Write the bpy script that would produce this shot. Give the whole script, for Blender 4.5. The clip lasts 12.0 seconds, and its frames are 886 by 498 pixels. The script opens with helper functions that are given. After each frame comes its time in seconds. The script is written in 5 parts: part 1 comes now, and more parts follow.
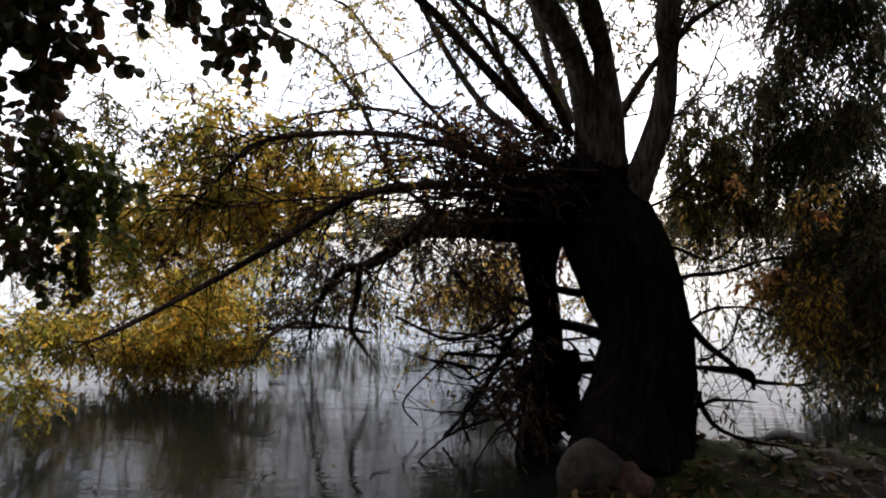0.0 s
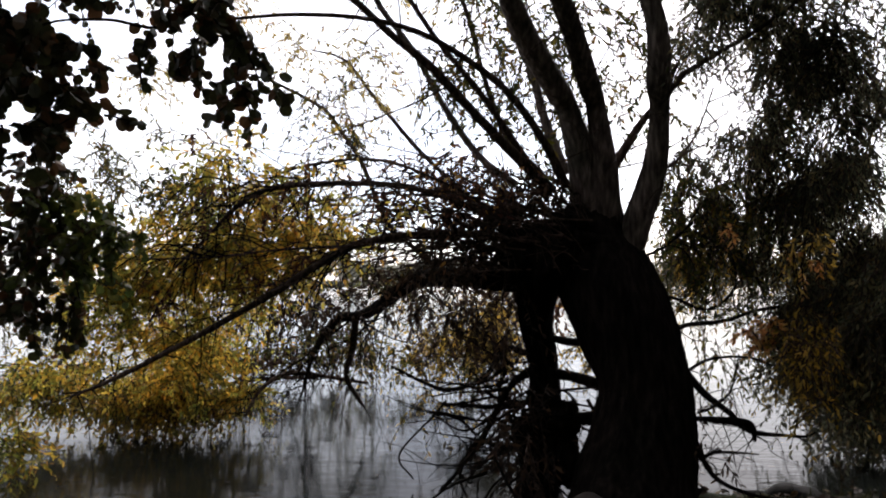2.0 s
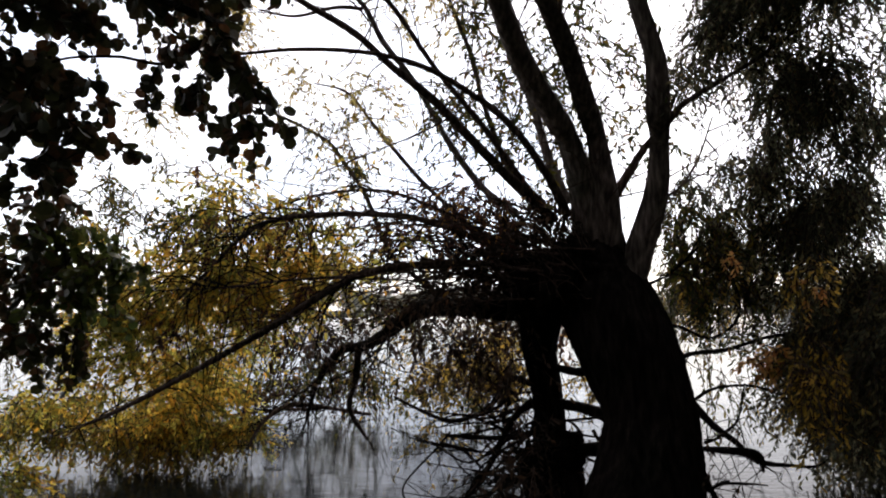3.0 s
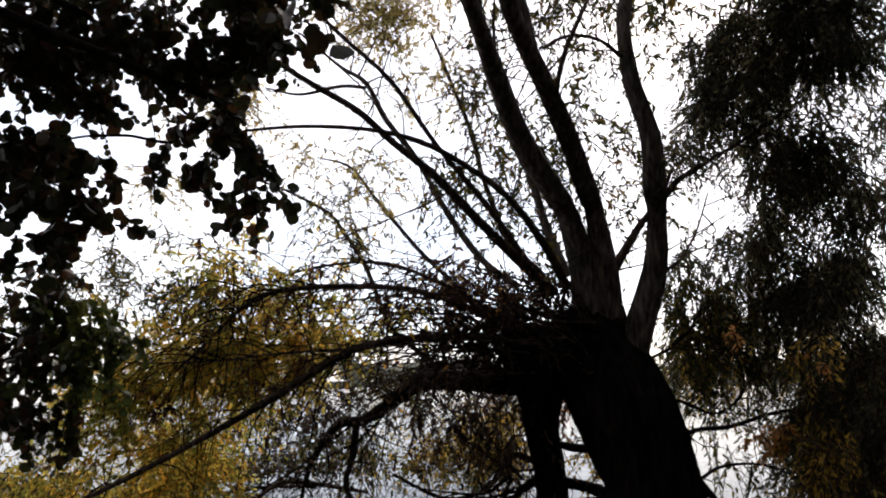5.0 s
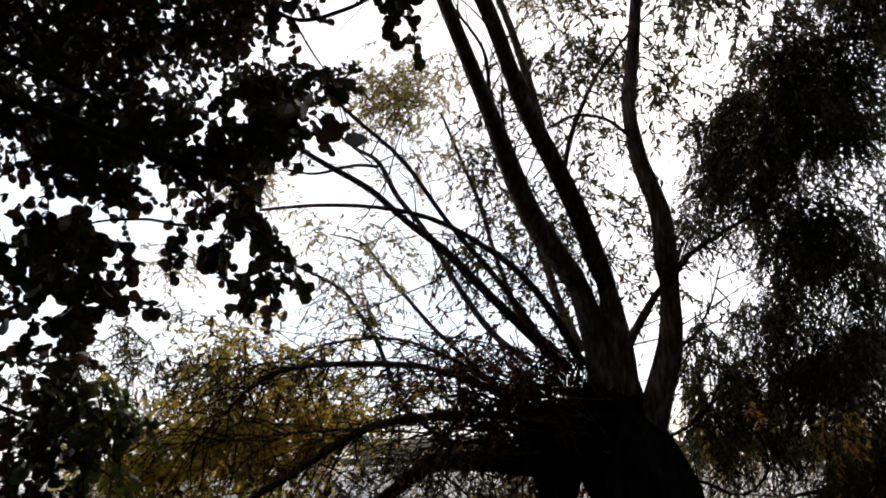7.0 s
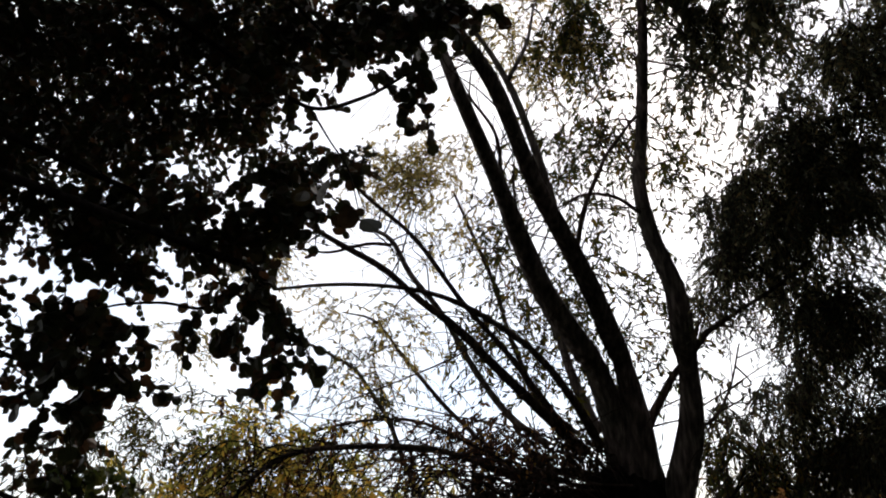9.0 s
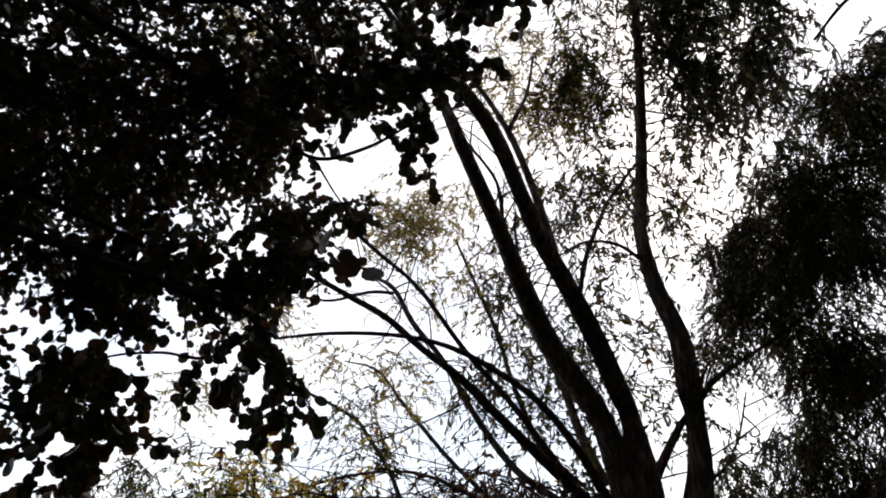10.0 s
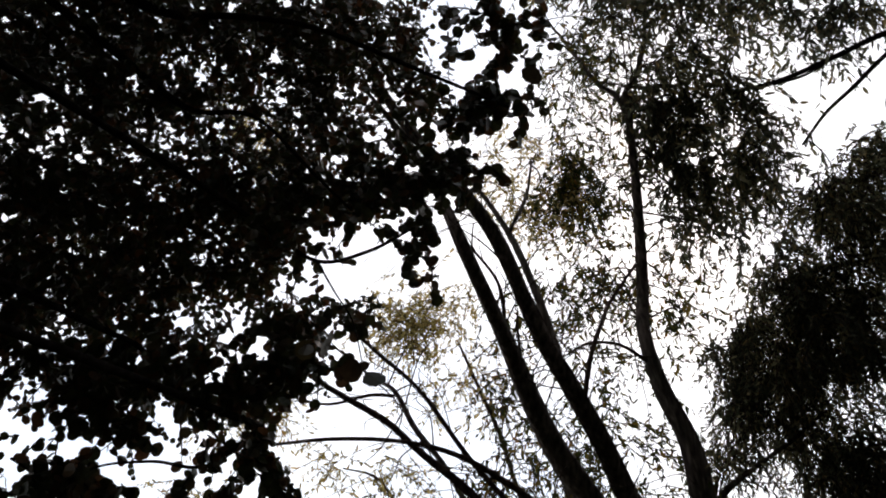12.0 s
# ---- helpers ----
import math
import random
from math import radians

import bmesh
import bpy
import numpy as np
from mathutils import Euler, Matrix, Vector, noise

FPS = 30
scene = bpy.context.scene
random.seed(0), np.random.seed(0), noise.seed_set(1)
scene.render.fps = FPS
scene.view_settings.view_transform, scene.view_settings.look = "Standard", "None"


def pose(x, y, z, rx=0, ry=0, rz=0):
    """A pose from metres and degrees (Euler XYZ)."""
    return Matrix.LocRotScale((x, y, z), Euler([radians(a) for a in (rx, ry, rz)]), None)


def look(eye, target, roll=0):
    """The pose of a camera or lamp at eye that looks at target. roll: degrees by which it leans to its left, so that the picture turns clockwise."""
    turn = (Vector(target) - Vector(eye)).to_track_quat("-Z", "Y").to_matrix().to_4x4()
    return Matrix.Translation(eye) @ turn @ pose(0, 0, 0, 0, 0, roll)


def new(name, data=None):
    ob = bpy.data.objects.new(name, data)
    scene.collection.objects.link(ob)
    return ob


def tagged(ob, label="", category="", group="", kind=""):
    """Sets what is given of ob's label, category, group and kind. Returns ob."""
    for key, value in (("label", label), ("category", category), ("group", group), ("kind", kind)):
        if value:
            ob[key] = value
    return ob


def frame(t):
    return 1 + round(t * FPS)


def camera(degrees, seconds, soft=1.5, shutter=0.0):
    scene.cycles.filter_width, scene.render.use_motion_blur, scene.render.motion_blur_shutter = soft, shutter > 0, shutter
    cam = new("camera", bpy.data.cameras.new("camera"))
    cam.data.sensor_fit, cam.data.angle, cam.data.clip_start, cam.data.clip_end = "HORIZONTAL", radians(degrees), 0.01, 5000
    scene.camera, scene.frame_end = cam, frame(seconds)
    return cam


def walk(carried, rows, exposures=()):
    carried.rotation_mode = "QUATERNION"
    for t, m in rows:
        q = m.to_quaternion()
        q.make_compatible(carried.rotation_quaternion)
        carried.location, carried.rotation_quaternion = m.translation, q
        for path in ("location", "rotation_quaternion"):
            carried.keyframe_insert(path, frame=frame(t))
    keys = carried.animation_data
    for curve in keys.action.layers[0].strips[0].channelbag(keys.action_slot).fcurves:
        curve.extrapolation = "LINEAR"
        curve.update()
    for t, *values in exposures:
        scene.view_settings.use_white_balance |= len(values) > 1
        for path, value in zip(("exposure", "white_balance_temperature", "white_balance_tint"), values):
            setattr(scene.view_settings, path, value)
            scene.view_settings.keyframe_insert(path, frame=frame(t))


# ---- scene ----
cam = camera(68.1, 12.0, soft=2.0)
PATH = [
    (0, pose(0.008, 0.035, 1.554, 88.50, -0.00, -0.00)),
    (0.5, pose(0.002, 0.035, 1.557, 88.58, 0.11, -0.01)),
    (1, pose(0.003, 0.033, 1.558, 90.01, -0.00, -0.12)),
    (1.5, pose(0.007, 0.031, 1.559, 91.57, 0.03, -0.15)),
    (2, pose(0.006, 0.030, 1.560, 92.73, 0.02, -0.33)),
    (2.5, pose(0.005, 0.028, 1.563, 93.70, 0.05, -0.39)),
    (3, pose(0.008, 0.019, 1.562, 95.30, 0.38, -0.04)),
    (5, pose(0.005, 0.006, 1.584, 101.35, 0.22, -0.09)),
    (5.5, pose(0.001, 0.005, 1.590, 102.62, 0.08, -0.14)),
    (6, pose(-0.001, 0.004, 1.595, 103.99, 0.18, 0.17)),
    (6.5, pose(0.002, -0.002, 1.602, 105.46, 0.25, 0.59)),
    (7, pose(0.000, -0.010, 1.610, 107.62, 0.46, 0.97)),
    (9, pose(-0.004, -0.017, 1.643, 114.06, 0.30, 2.08)),
    (9.5, pose(-0.004, -0.023, 1.645, 115.89, 0.45, 1.91)),
    (10, pose(-0.004, -0.018, 1.646, 118.21, 0.40, 2.34)),
    (10.5, pose(-0.004, -0.022, 1.650, 120.22, 0.32, 2.20)),
    (11, pose(-0.002, -0.026, 1.652, 122.27, 0.22, 2.45)),
    (11.5, pose(-0.003, -0.033, 1.651, 125.12, 0.42, 2.72)),
    (12, pose(-0.006, -0.027, 1.655, 126.87, 0.50, 2.56)),
]
EXPOSURES = [(0, 0.82, 6790, 17), (3, 0.58, 6790, 17), (5, 0.38, 6790, 17), (7, 0.07, 6790, 15), (9, -0.12, 6760, 14), (12, -0.03, 6760, 14)]
walk(cam, PATH, EXPOSURES)

# ---- world and light ----
world = bpy.data.worlds.new("overcast_sky")
scene.world = world
world.use_nodes = True
wn, wl = world.node_tree.nodes, world.node_tree.links
wn.clear()
sky = wn.new("ShaderNodeTexSky")
sky.sky_type, sky.sun_disc = "NISHITA", False
sky.sun_elevation, sky.sun_rotation = radians(38), radians(20)
sky_bg = wn.new("ShaderNodeBackground")
sky_bg.inputs["Strength"].default_value = 0.06
wl.new(sky.outputs[0], sky_bg.inputs["Color"])
cloud_noise = wn.new("ShaderNodeTexNoise")
cloud_noise.inputs["Scale"].default_value, cloud_noise.inputs["Detail"].default_value = 2.2, 5
cloud_ramp = wn.new("ShaderNodeValToRGB")
cloud_ramp.color_ramp.elements[0].color = (0.66, 0.77, 0.92, 1)
cloud_ramp.color_ramp.elements[1].color = (0.96, 0.985, 1.0, 1)
cloud_ramp.color_ramp.elements[0].position, cloud_ramp.color_ramp.elements[1].position = 0.36, 0.56
wl.new(cloud_noise.outputs["Fac"], cloud_ramp.inputs[0])
cloud_bg = wn.new("ShaderNodeBackground")
cloud_bg.inputs["Strength"].default_value = 1.12
wl.new(cloud_ramp.outputs[0], cloud_bg.inputs["Color"])
sky_add = wn.new("ShaderNodeAddShader")
sky_out = wn.new("ShaderNodeOutputWorld")
wl.new(sky_bg.outputs[0], sky_add.inputs[0])
wl.new(cloud_bg.outputs[0], sky_add.inputs[1])
wl.new(sky_add.outputs[0], sky_out.inputs["Surface"])

sun = new("sun", bpy.data.lights.new("sun", "SUN"))
sun.data.energy, sun.data.angle, sun.data.color = 1.0, radians(25), (1.0, 0.96, 0.9)
sun.matrix_world = look((0, 0, 0), (-0.27, -0.74, -0.62))


# ---- materials ----
def shader(name, rough=0.8, spec=0.3):
    m = bpy.data.materials.new(name)
    m.use_nodes = True
    n, l = m.node_tree.nodes, m.node_tree.links
    b = n["Principled BSDF"]
    b.inputs["Roughness"].default_value = rough
    b.inputs["Specular IOR Level"].default_value = spec
    return m, n, l, b


def ramp(n, l, source, stops):
    r = n.new("ShaderNodeValToRGB")
    while len(r.color_ramp.elements) < len(stops):
        r.color_ramp.elements.new(0.5)
    for e, (p, col) in zip(r.color_ramp.elements, stops):
        e.position, e.color = p, (*col, 1)
    l.new(source, r.inputs[0])
    return r.outputs[0]


def noise_tex(n, l, scale, detail=4, stretch=(1, 1, 1)):
    co = n.new("ShaderNodeTexCoord")
    mp = n.new("ShaderNodeMapping")
    mp.inputs["Scale"].default_value = stretch
    l.new(co.outputs["Object"], mp.inputs["Vector"])
    t = n.new("ShaderNodeTexNoise")
    t.inputs["Scale"].default_value, t.inputs["Detail"].default_value = scale, detail
    l.new(mp.outputs[0], t.inputs["Vector"])
    return t.outputs["Fac"]


def bump(n, l, b, height, strength, distance):
    k = n.new("ShaderNodeBump")
    k.inputs["Strength"].default_value, k.inputs["Distance"].default_value = strength, distance
    l.new(height, k.inputs["Height"])
    l.new(k.outputs[0], b.inputs["Normal"])


def mix_colour(n, l, fac, a, b, mode="MIX"):
    k = n.new("ShaderNodeMix")
    k.data_type, k.blend_type = "RGBA", mode
    if isinstance(fac, float):
        k.inputs[0].default_value = fac
    else:
        l.new(fac, k.inputs[0])
    l.new(a, k.inputs[6])
    l.new(b, k.inputs[7])
    return k.outputs[2]


def bark(name, dark, mid, light, stretch=(9, 9, 1.6)):
    m, n, l, b = shader(name, 0.95, 0.015)
    ridge = noise_tex(n, l, 3.0, 8, stretch)
    patch = noise_tex(n, l, 2.3, 3)
    col = ramp(n, l, ridge, [(0.32, dark), (0.52, mid), (0.72, light)])
    tint = ramp(n, l, patch, [(0.35, (0.55, 0.6, 0.5)), (0.65, (1.15, 1.05, 1.0))])
    l.new(mix_colour(n, l, 0.8, col, tint, "MULTIPLY"), b.inputs["Base Color"])
    bump(n, l, b, ridge, 0.9, 0.02)
    return m


def leaf(name, stops, through_light=0.45, rough=0.55, spec=0.15, clumps=((0.75, 0.8, 0.8), (1.1, 1.05, 1.0))):
    """Leaf blades: the colour differs from blade to blade, and light shines through them."""
    m, n, l, b = shader(name, rough, spec)
    geo = n.new("ShaderNodeNewGeometry")
    info = n.new("ShaderNodeObjectInfo")
    mixed = n.new("ShaderNodeMath")
    mixed.operation = "ADD"
    l.new(geo.outputs["Random Per Island"], mixed.inputs[0])
    l.new(info.outputs["Random"], mixed.inputs[1])
    part_of = n.new("ShaderNodeMath")
    part_of.operation = "FRACT"
    l.new(mixed.outputs[0], part_of.inputs[0])
    col = ramp(n, l, part_of.outputs[0], stops)
    blot = ramp(n, l, noise_tex(n, l, 60, 3), [(0.3, (0.6, 0.55, 0.5)), (0.6, (1, 1, 1))])
    clump = ramp(n, l, noise_tex(n, l, 1.9, 2), [(0.36, clumps[0]), (0.62, clumps[1])])
    full = mix_colour(n, l, 1.0, mix_colour(n, l, 0.6, col, blot, "MULTIPLY"), clump, "MULTIPLY")
    l.new(full, b.inputs["Base Color"])
    tr = n.new("ShaderNodeBsdfTranslucent")
    l.new(full, tr.inputs["Color"])
    mx = n.new("ShaderNodeMixShader")
    mx.inputs[0].default_value = through_light
    l.new(b.outputs[0], mx.inputs[1])
    l.new(tr.outputs[0], mx.inputs[2])
    l.new(mx.outputs[0], n["Material Output"].inputs["Surface"])
    return m


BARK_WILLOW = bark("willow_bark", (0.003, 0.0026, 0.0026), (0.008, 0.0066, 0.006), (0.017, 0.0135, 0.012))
BARK_POLE = bark("willow_pole_bark", (0.022, 0.0155, 0.013), (0.055, 0.039, 0.033), (0.12, 0.09, 0.076), (14, 14, 3))
BARK_GREY = bark("grey_limb_bark", (0.05, 0.042, 0.039), (0.13, 0.111, 0.102), (0.26, 0.222, 0.2), (12, 12, 2.5))
BARK_LIMB = bark("brown_limb_bark", (0.034, 0.028, 0.026), (0.09, 0.074, 0.068), (0.19, 0.16, 0.145), (12, 12, 2.5))
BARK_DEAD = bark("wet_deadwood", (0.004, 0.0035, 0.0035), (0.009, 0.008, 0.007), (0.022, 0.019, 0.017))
BARK_ALDER = bark("alder_bark", (0.008, 0.007, 0.006), (0.018, 0.015, 0.014), (0.035, 0.03, 0.027))
LEAF_YELLOW = leaf("yellow_willow_leaf", [(0.0, (0.12, 0.125, 0.04)), (0.3, (0.44, 0.40, 0.085)), (0.6, (0.78, 0.60, 0.115)), (0.9, (0.78, 0.42, 0.06)), (1.0, (0.17, 0.085, 0.04))], 0.85, clumps=((0.55, 0.66, 0.6), (1.14, 1.03, 0.86)))
LEAF_PALE = leaf("pale_turned_leaf", [(0.0, (0.16, 0.12, 0.04)), (0.4, (0.45, 0.36, 0.12)), (0.8, (0.62, 0.48, 0.17)), (1.0, (0.4, 0.22, 0.07))], 0.7)
LEAF_TAWNY = leaf("tawny_willow_leaf", [(0.0, (0.06, 0.042, 0.018)), (0.4, (0.192, 0.144, 0.036)), (0.75, (0.504, 0.324, 0.06)), (1.0, (0.66, 0.384, 0.06))], 0.65)
LEAF_OLIVE = leaf("olive_willow_leaf", [(0.0, (0.025, 0.035, 0.010)), (0.45, (0.05, 0.06, 0.014)), (0.75, (0.16, 0.14, 0.02)), (1.0, (0.22, 0.11, 0.02))], 0.5)
LEAF_DARK = leaf("dark_willow_leaf", [(0.0, (0.055, 0.064, 0.046)), (0.5, (0.11, 0.115, 0.075)), (0.85, (0.18, 0.165, 0.095)), (1.0, (0.25, 0.18, 0.085))], 0.6, 0.6, 0.05, ((0.55, 0.57, 0.6), (1.3, 1.25, 1.1)))
LEAF_BROWN = leaf("brown_dead_leaf", [(0.0, (0.018, 0.013, 0.011)), (0.5, (0.042, 0.027, 0.02)), (0.85, (0.085, 0.05, 0.03)), (1.0, (0.11, 0.065, 0.035))], 0.4, 0.7)
LEAF_DRY = leaf("withered_leaf", [(0.0, (0.0475, 0.0228, 0.019)), (0.5, (0.095, 0.0418, 0.0304)), (0.8, (0.228, 0.095, 0.038)), (1.0, (0.57, 0.285, 0.038))], 0.3, 0.7)
LEAF_ALDER = leaf("alder_leaf", [(0.0, (0.022, 0.027, 0.010)), (0.5, (0.042, 0.042, 0.016)), (0.8, (0.07, 0.042, 0.022)), (1.0, (0.121, 0.054, 0.023))], 0.3, 0.42, 0.32)
LEAF_ALDER_GREEN = leaf("green_alder_leaf", [(0.0, (0.03, 0.045, 0.012)), (0.6, (0.07, 0.09, 0.02)), (1.0, (0.12, 0.115, 0.03))], 0.5, 0.45, 0.3)
LEAF_ORANGE = leaf("orange_leaf", [(0.0, (0.42, 0.16, 0.05)), (0.5, (0.74, 0.32, 0.10)), (1.0, (0.7, 0.44, 0.14))], 0.7)
LEAF_LITTER = leaf("fallen_leaf", [(0.0, (0.014, 0.008, 0.005)), (0.5, (0.034, 0.018, 0.009)), (0.8, (0.075, 0.043, 0.016)), (0.95, (0.14, 0.095, 0.035)), (1.0, (0.24, 0.19, 0.09))], 0.1, 0.55, 0.08)
# far leaves are pale: distance haze is put into their colour
LEAF_FAR_HAZE = leaf("haze_pale_far_leaf", [(0.0, (0.24, 0.26, 0.235)), (0.6, (0.32, 0.31, 0.265)), (1.0, (0.38, 0.34, 0.26))], 0.55)
# near-black leaves of the unseen belt that blocks light from behind
LEAF_SHADE_THICKET = leaf("shade_thicket_leaf", [(0.0, (0.010, 0.014, 0.006)), (1.0, (0.03, 0.035, 0.012))], 0.15)
GRASS = leaf("grass_blade", [(0.0, (0.012, 0.018, 0.005)), (0.7, (0.028, 0.036, 0.010)), (1.0, (0.07, 0.065, 0.02))], 0.3)


def make_water():
    m, n, l, b = shader("lake_water", 0.06, 0.1)
    b.inputs["IOR"].default_value = 1.33
    l.new(ramp(n, l, noise_tex(n, l, 0.5, 3), [(0.3, (0.006, 0.007, 0.006)), (0.7, (0.014, 0.015, 0.012))]), b.inputs["Base Color"])
    add = n.new("ShaderNodeMath")
    add.operation = "MULTIPLY_ADD"
    l.new(noise_tex(n, l, 7.0, 4, (0.5, 1.7, 1)), add.inputs[0])
    add.inputs[1].default_value = 0.5
    l.new(noise_tex(n, l, 1.1, 2, (0.7, 1.7, 1)), add.inputs[2])
    bump(n, l, b, add.outputs[0], 0.14, 0.05)
    return m


def make_soil():
    m, n, l, b = shader("leaf_mould_soil", 0.95, 0.05)
    f = noise_tex(n, l, 7, 8)
    col = ramp(n, l, f, [(0.3, (0.006, 0.005, 0.0035)), (0.5, (0.014, 0.011, 0.007)), (0.7, (0.028, 0.023, 0.011))])
    moss = ramp(n, l, noise_tex(n, l, 1.7, 4), [(0.42, (1, 1, 1)), (0.58, (0.95, 1.5, 0.6))])
    l.new(mix_colour(n, l, 1.0, col, moss, "MULTIPLY"), b.inputs["Base Color"])
    bump(n, l, b, f, 1.0, 0.03)
    return m


def make_stone(name, dark, light):
    m, n, l, b = shader(name, 0.85, 0.12)
    f = noise_tex(n, l, 9, 9)
    spot = ramp(n, l, noise_tex(n, l, 30, 4), [(0.35, (0.6, 0.62, 0.55)), (0.6, (1, 1, 1))])
    col = ramp(n, l, f, [(0.3, dark), (0.7, light)])
    l.new(mix_colour(n, l, 0.8, col, spot, "MULTIPLY"), b.inputs["Base Color"])
    bump(n, l, b, f, 0.5, 0.015)
    return m


WATER = make_water()
SOIL = make_soil()
STONE_GREY = make_stone("grey_stone", (0.016, 0.0125, 0.011), (0.052, 0.043, 0.037))
STONE_RED = make_stone("reddish_stone", (0.03, 0.016, 0.013), (0.09, 0.05, 0.04))
STONE_PALE = make_stone("pale_stone", (0.10, 0.10, 0.095), (0.24, 0.235, 0.225))
STONE_DARK = make_stone("wet_dark_stone", (0.006, 0.006, 0.005), (0.022, 0.02, 0.018))


# ---- geometry helpers ----
def mesh_of(name, verts, faces, material, smooth=True):
    me = bpy.data.meshes.new(name)
    me.from_pydata(np.asarray(verts).tolist(), [], faces.tolist() if hasattr(faces, "tolist") else faces)
    me.materials.append(material)
    if smooth:
        me.polygons.foreach_set("use_smooth", [True] * len(me.polygons))
    me.update()
    return me


def empty(name, at):
    ob = new(name)
    ob.location = at
    ob.empty_display_size = 0.2
    return ob


def part(name, geo, material, parent, label="", smooth=True, kind=""):
    """One mesh under a thing; geo is (verts, faces) in world metres."""
    verts, faces = geo
    base = parent.location + (parent.parent.location if parent.parent else Vector())
    ob = new(name, mesh_of(name, np.asarray(verts) - np.array(base), faces, material, smooth))
    ob.parent = parent
    return tagged(ob, label, kind=kind)


def join(geos):
    vs, fs, base = [], [], 0
    for v, f in geos:
        vs.append(np.asarray(v))
        fs.append(np.asarray(f) + base)
        base += len(v)
    return np.concatenate(vs), np.concatenate(fs)


def smooth_line(points, steps):
    """A Catmull-Rom line through control points; each row is x, y, z, radius."""
    p = np.array(points, float)
    p = np.vstack([2 * p[0] - p[1], p, 2 * p[-1] - p[-2]])
    s = np.linspace(0, 1, steps, endpoint=False)[:, None]
    out = []
    for a, b, c, d in zip(p[:-3], p[1:-2], p[2:-1], p[3:]):
        out.append(0.5 * (2 * b + (c - a) * s + (2 * a - 5 * b + 4 * c - d) * s ** 2 + (3 * b - a - 3 * c + d) * s ** 3))
    out = np.vstack([*out, p[-2][None]])
    out[:, 3] = np.maximum(out[:, 3], 0.0012)
    return out


def tube(line, sides=8, rough=0.0, seed=0, flute=0):
    """A tapering bough along a line of x, y, z, radius rows, with uneven bark."""
    rng = np.random.default_rng(seed)
    p, r = line[:, :3], line[:, 3]
    tan = np.gradient(p, axis=0)
    tan /= np.linalg.norm(tan, axis=1)[:, None] + 1e-9
    ref = np.array([1.0, 0, 0]) if abs(tan.mean(0)[0]) < 0.7 else np.array([0, 0, 1.0])
    u = np.cross(tan, ref)
    u /= np.linalg.norm(u, axis=1)[:, None] + 1e-9
    w = np.cross(tan, u)
    ang = np.linspace(0, 2 * np.pi, sides, endpoint=False)
    k = np.ones((len(p), sides))
    if rough:
        ph = rng.uniform(0, 6.28, 6)
        along = np.cumsum(np.r_[0, np.linalg.norm(np.diff(p, axis=0), axis=1)])[:, None]
        k += rough * (0.5 * np.sin(2 * ang + ph[0] + along * 3) + 0.5 * np.sin(3 * ang + ph[1] - along * 4.1) + 0.15 * np.sin(along * 9 + ph[2] + 2 * ang))
        k += rough * 0.12 * rng.normal(size=k.shape)
        if flute:
            k += 0.04 * np.sin(flute * ang + ph[3] + 1.5 * np.sin(along * 2.3 + ph[4])) + 0.022 * np.sin((2 * flute - 3) * ang + ph[5] + 2 * np.sin(along * 3.1))
    ring = p[:, None] + (r[:, None] * k)[..., None] * (np.cos(ang)[None, :, None] * u[:, None] + np.sin(ang)[None, :, None] * w[:, None])
    v = np.vstack([ring.reshape(-1, 3), p[-1] + tan[-1] * r[-1], p[0]])
    i, j = np.meshgrid(np.arange(len(p) - 1), np.arange(sides), indexing="ij")
    a, b = i * sides + j, i * sides + (j + 1) % sides
    quads = np.stack([a, b, b + sides, a + sides], -1).reshape(-1, 4)
    tris = np.concatenate([quads[:, [0, 1, 2]], quads[:, [0, 2, 3]]])
    top, bottom, last = len(p) * sides, len(p) * sides + 1, (len(p) - 1) * sides
    js = np.arange(sides)
    caps = np.vstack([np.stack([last + js, last + (js + 1) % sides, np.full(sides, top)], -1), np.stack([(js + 1) % sides, js, np.full(sides, bottom)], -1)])
    return v, np.vstack([tris, caps])


def bough(name, points, material, parent, label="", sides=10, rough=0.06, seed=0, steps=7, flute=0):
    return part(name, tube(smooth_line(points, steps), sides, rough, seed, flute), material, parent, label)


def lump(centre, radii, seed=0, detail=3, rough=0.18, freq=2.2):
    """An uneven rounded mass: a burl or a stone."""
    bm = bmesh.new()
    bmesh.ops.create_icosphere(bm, subdivisions=detail, radius=1)
    off = Vector((seed * 3.7, seed * 1.3, seed * 5.1))
    for v in bm.verts:
        q = v.co.copy()
        k = 1 + rough * noise.noise(q * freq + off) + rough * 0.4 * noise.noise(q * freq * 3.1 + off)
        v.co = Vector(centre) + Vector((q.x * radii[0], q.y * radii[1], q.z * radii[2])) * k
    verts = np.array([v.co[:] for v in bm.verts])
    faces = np.array([[v.index for v in f.verts] for f in bm.faces])
    bm.free()
    return verts, faces


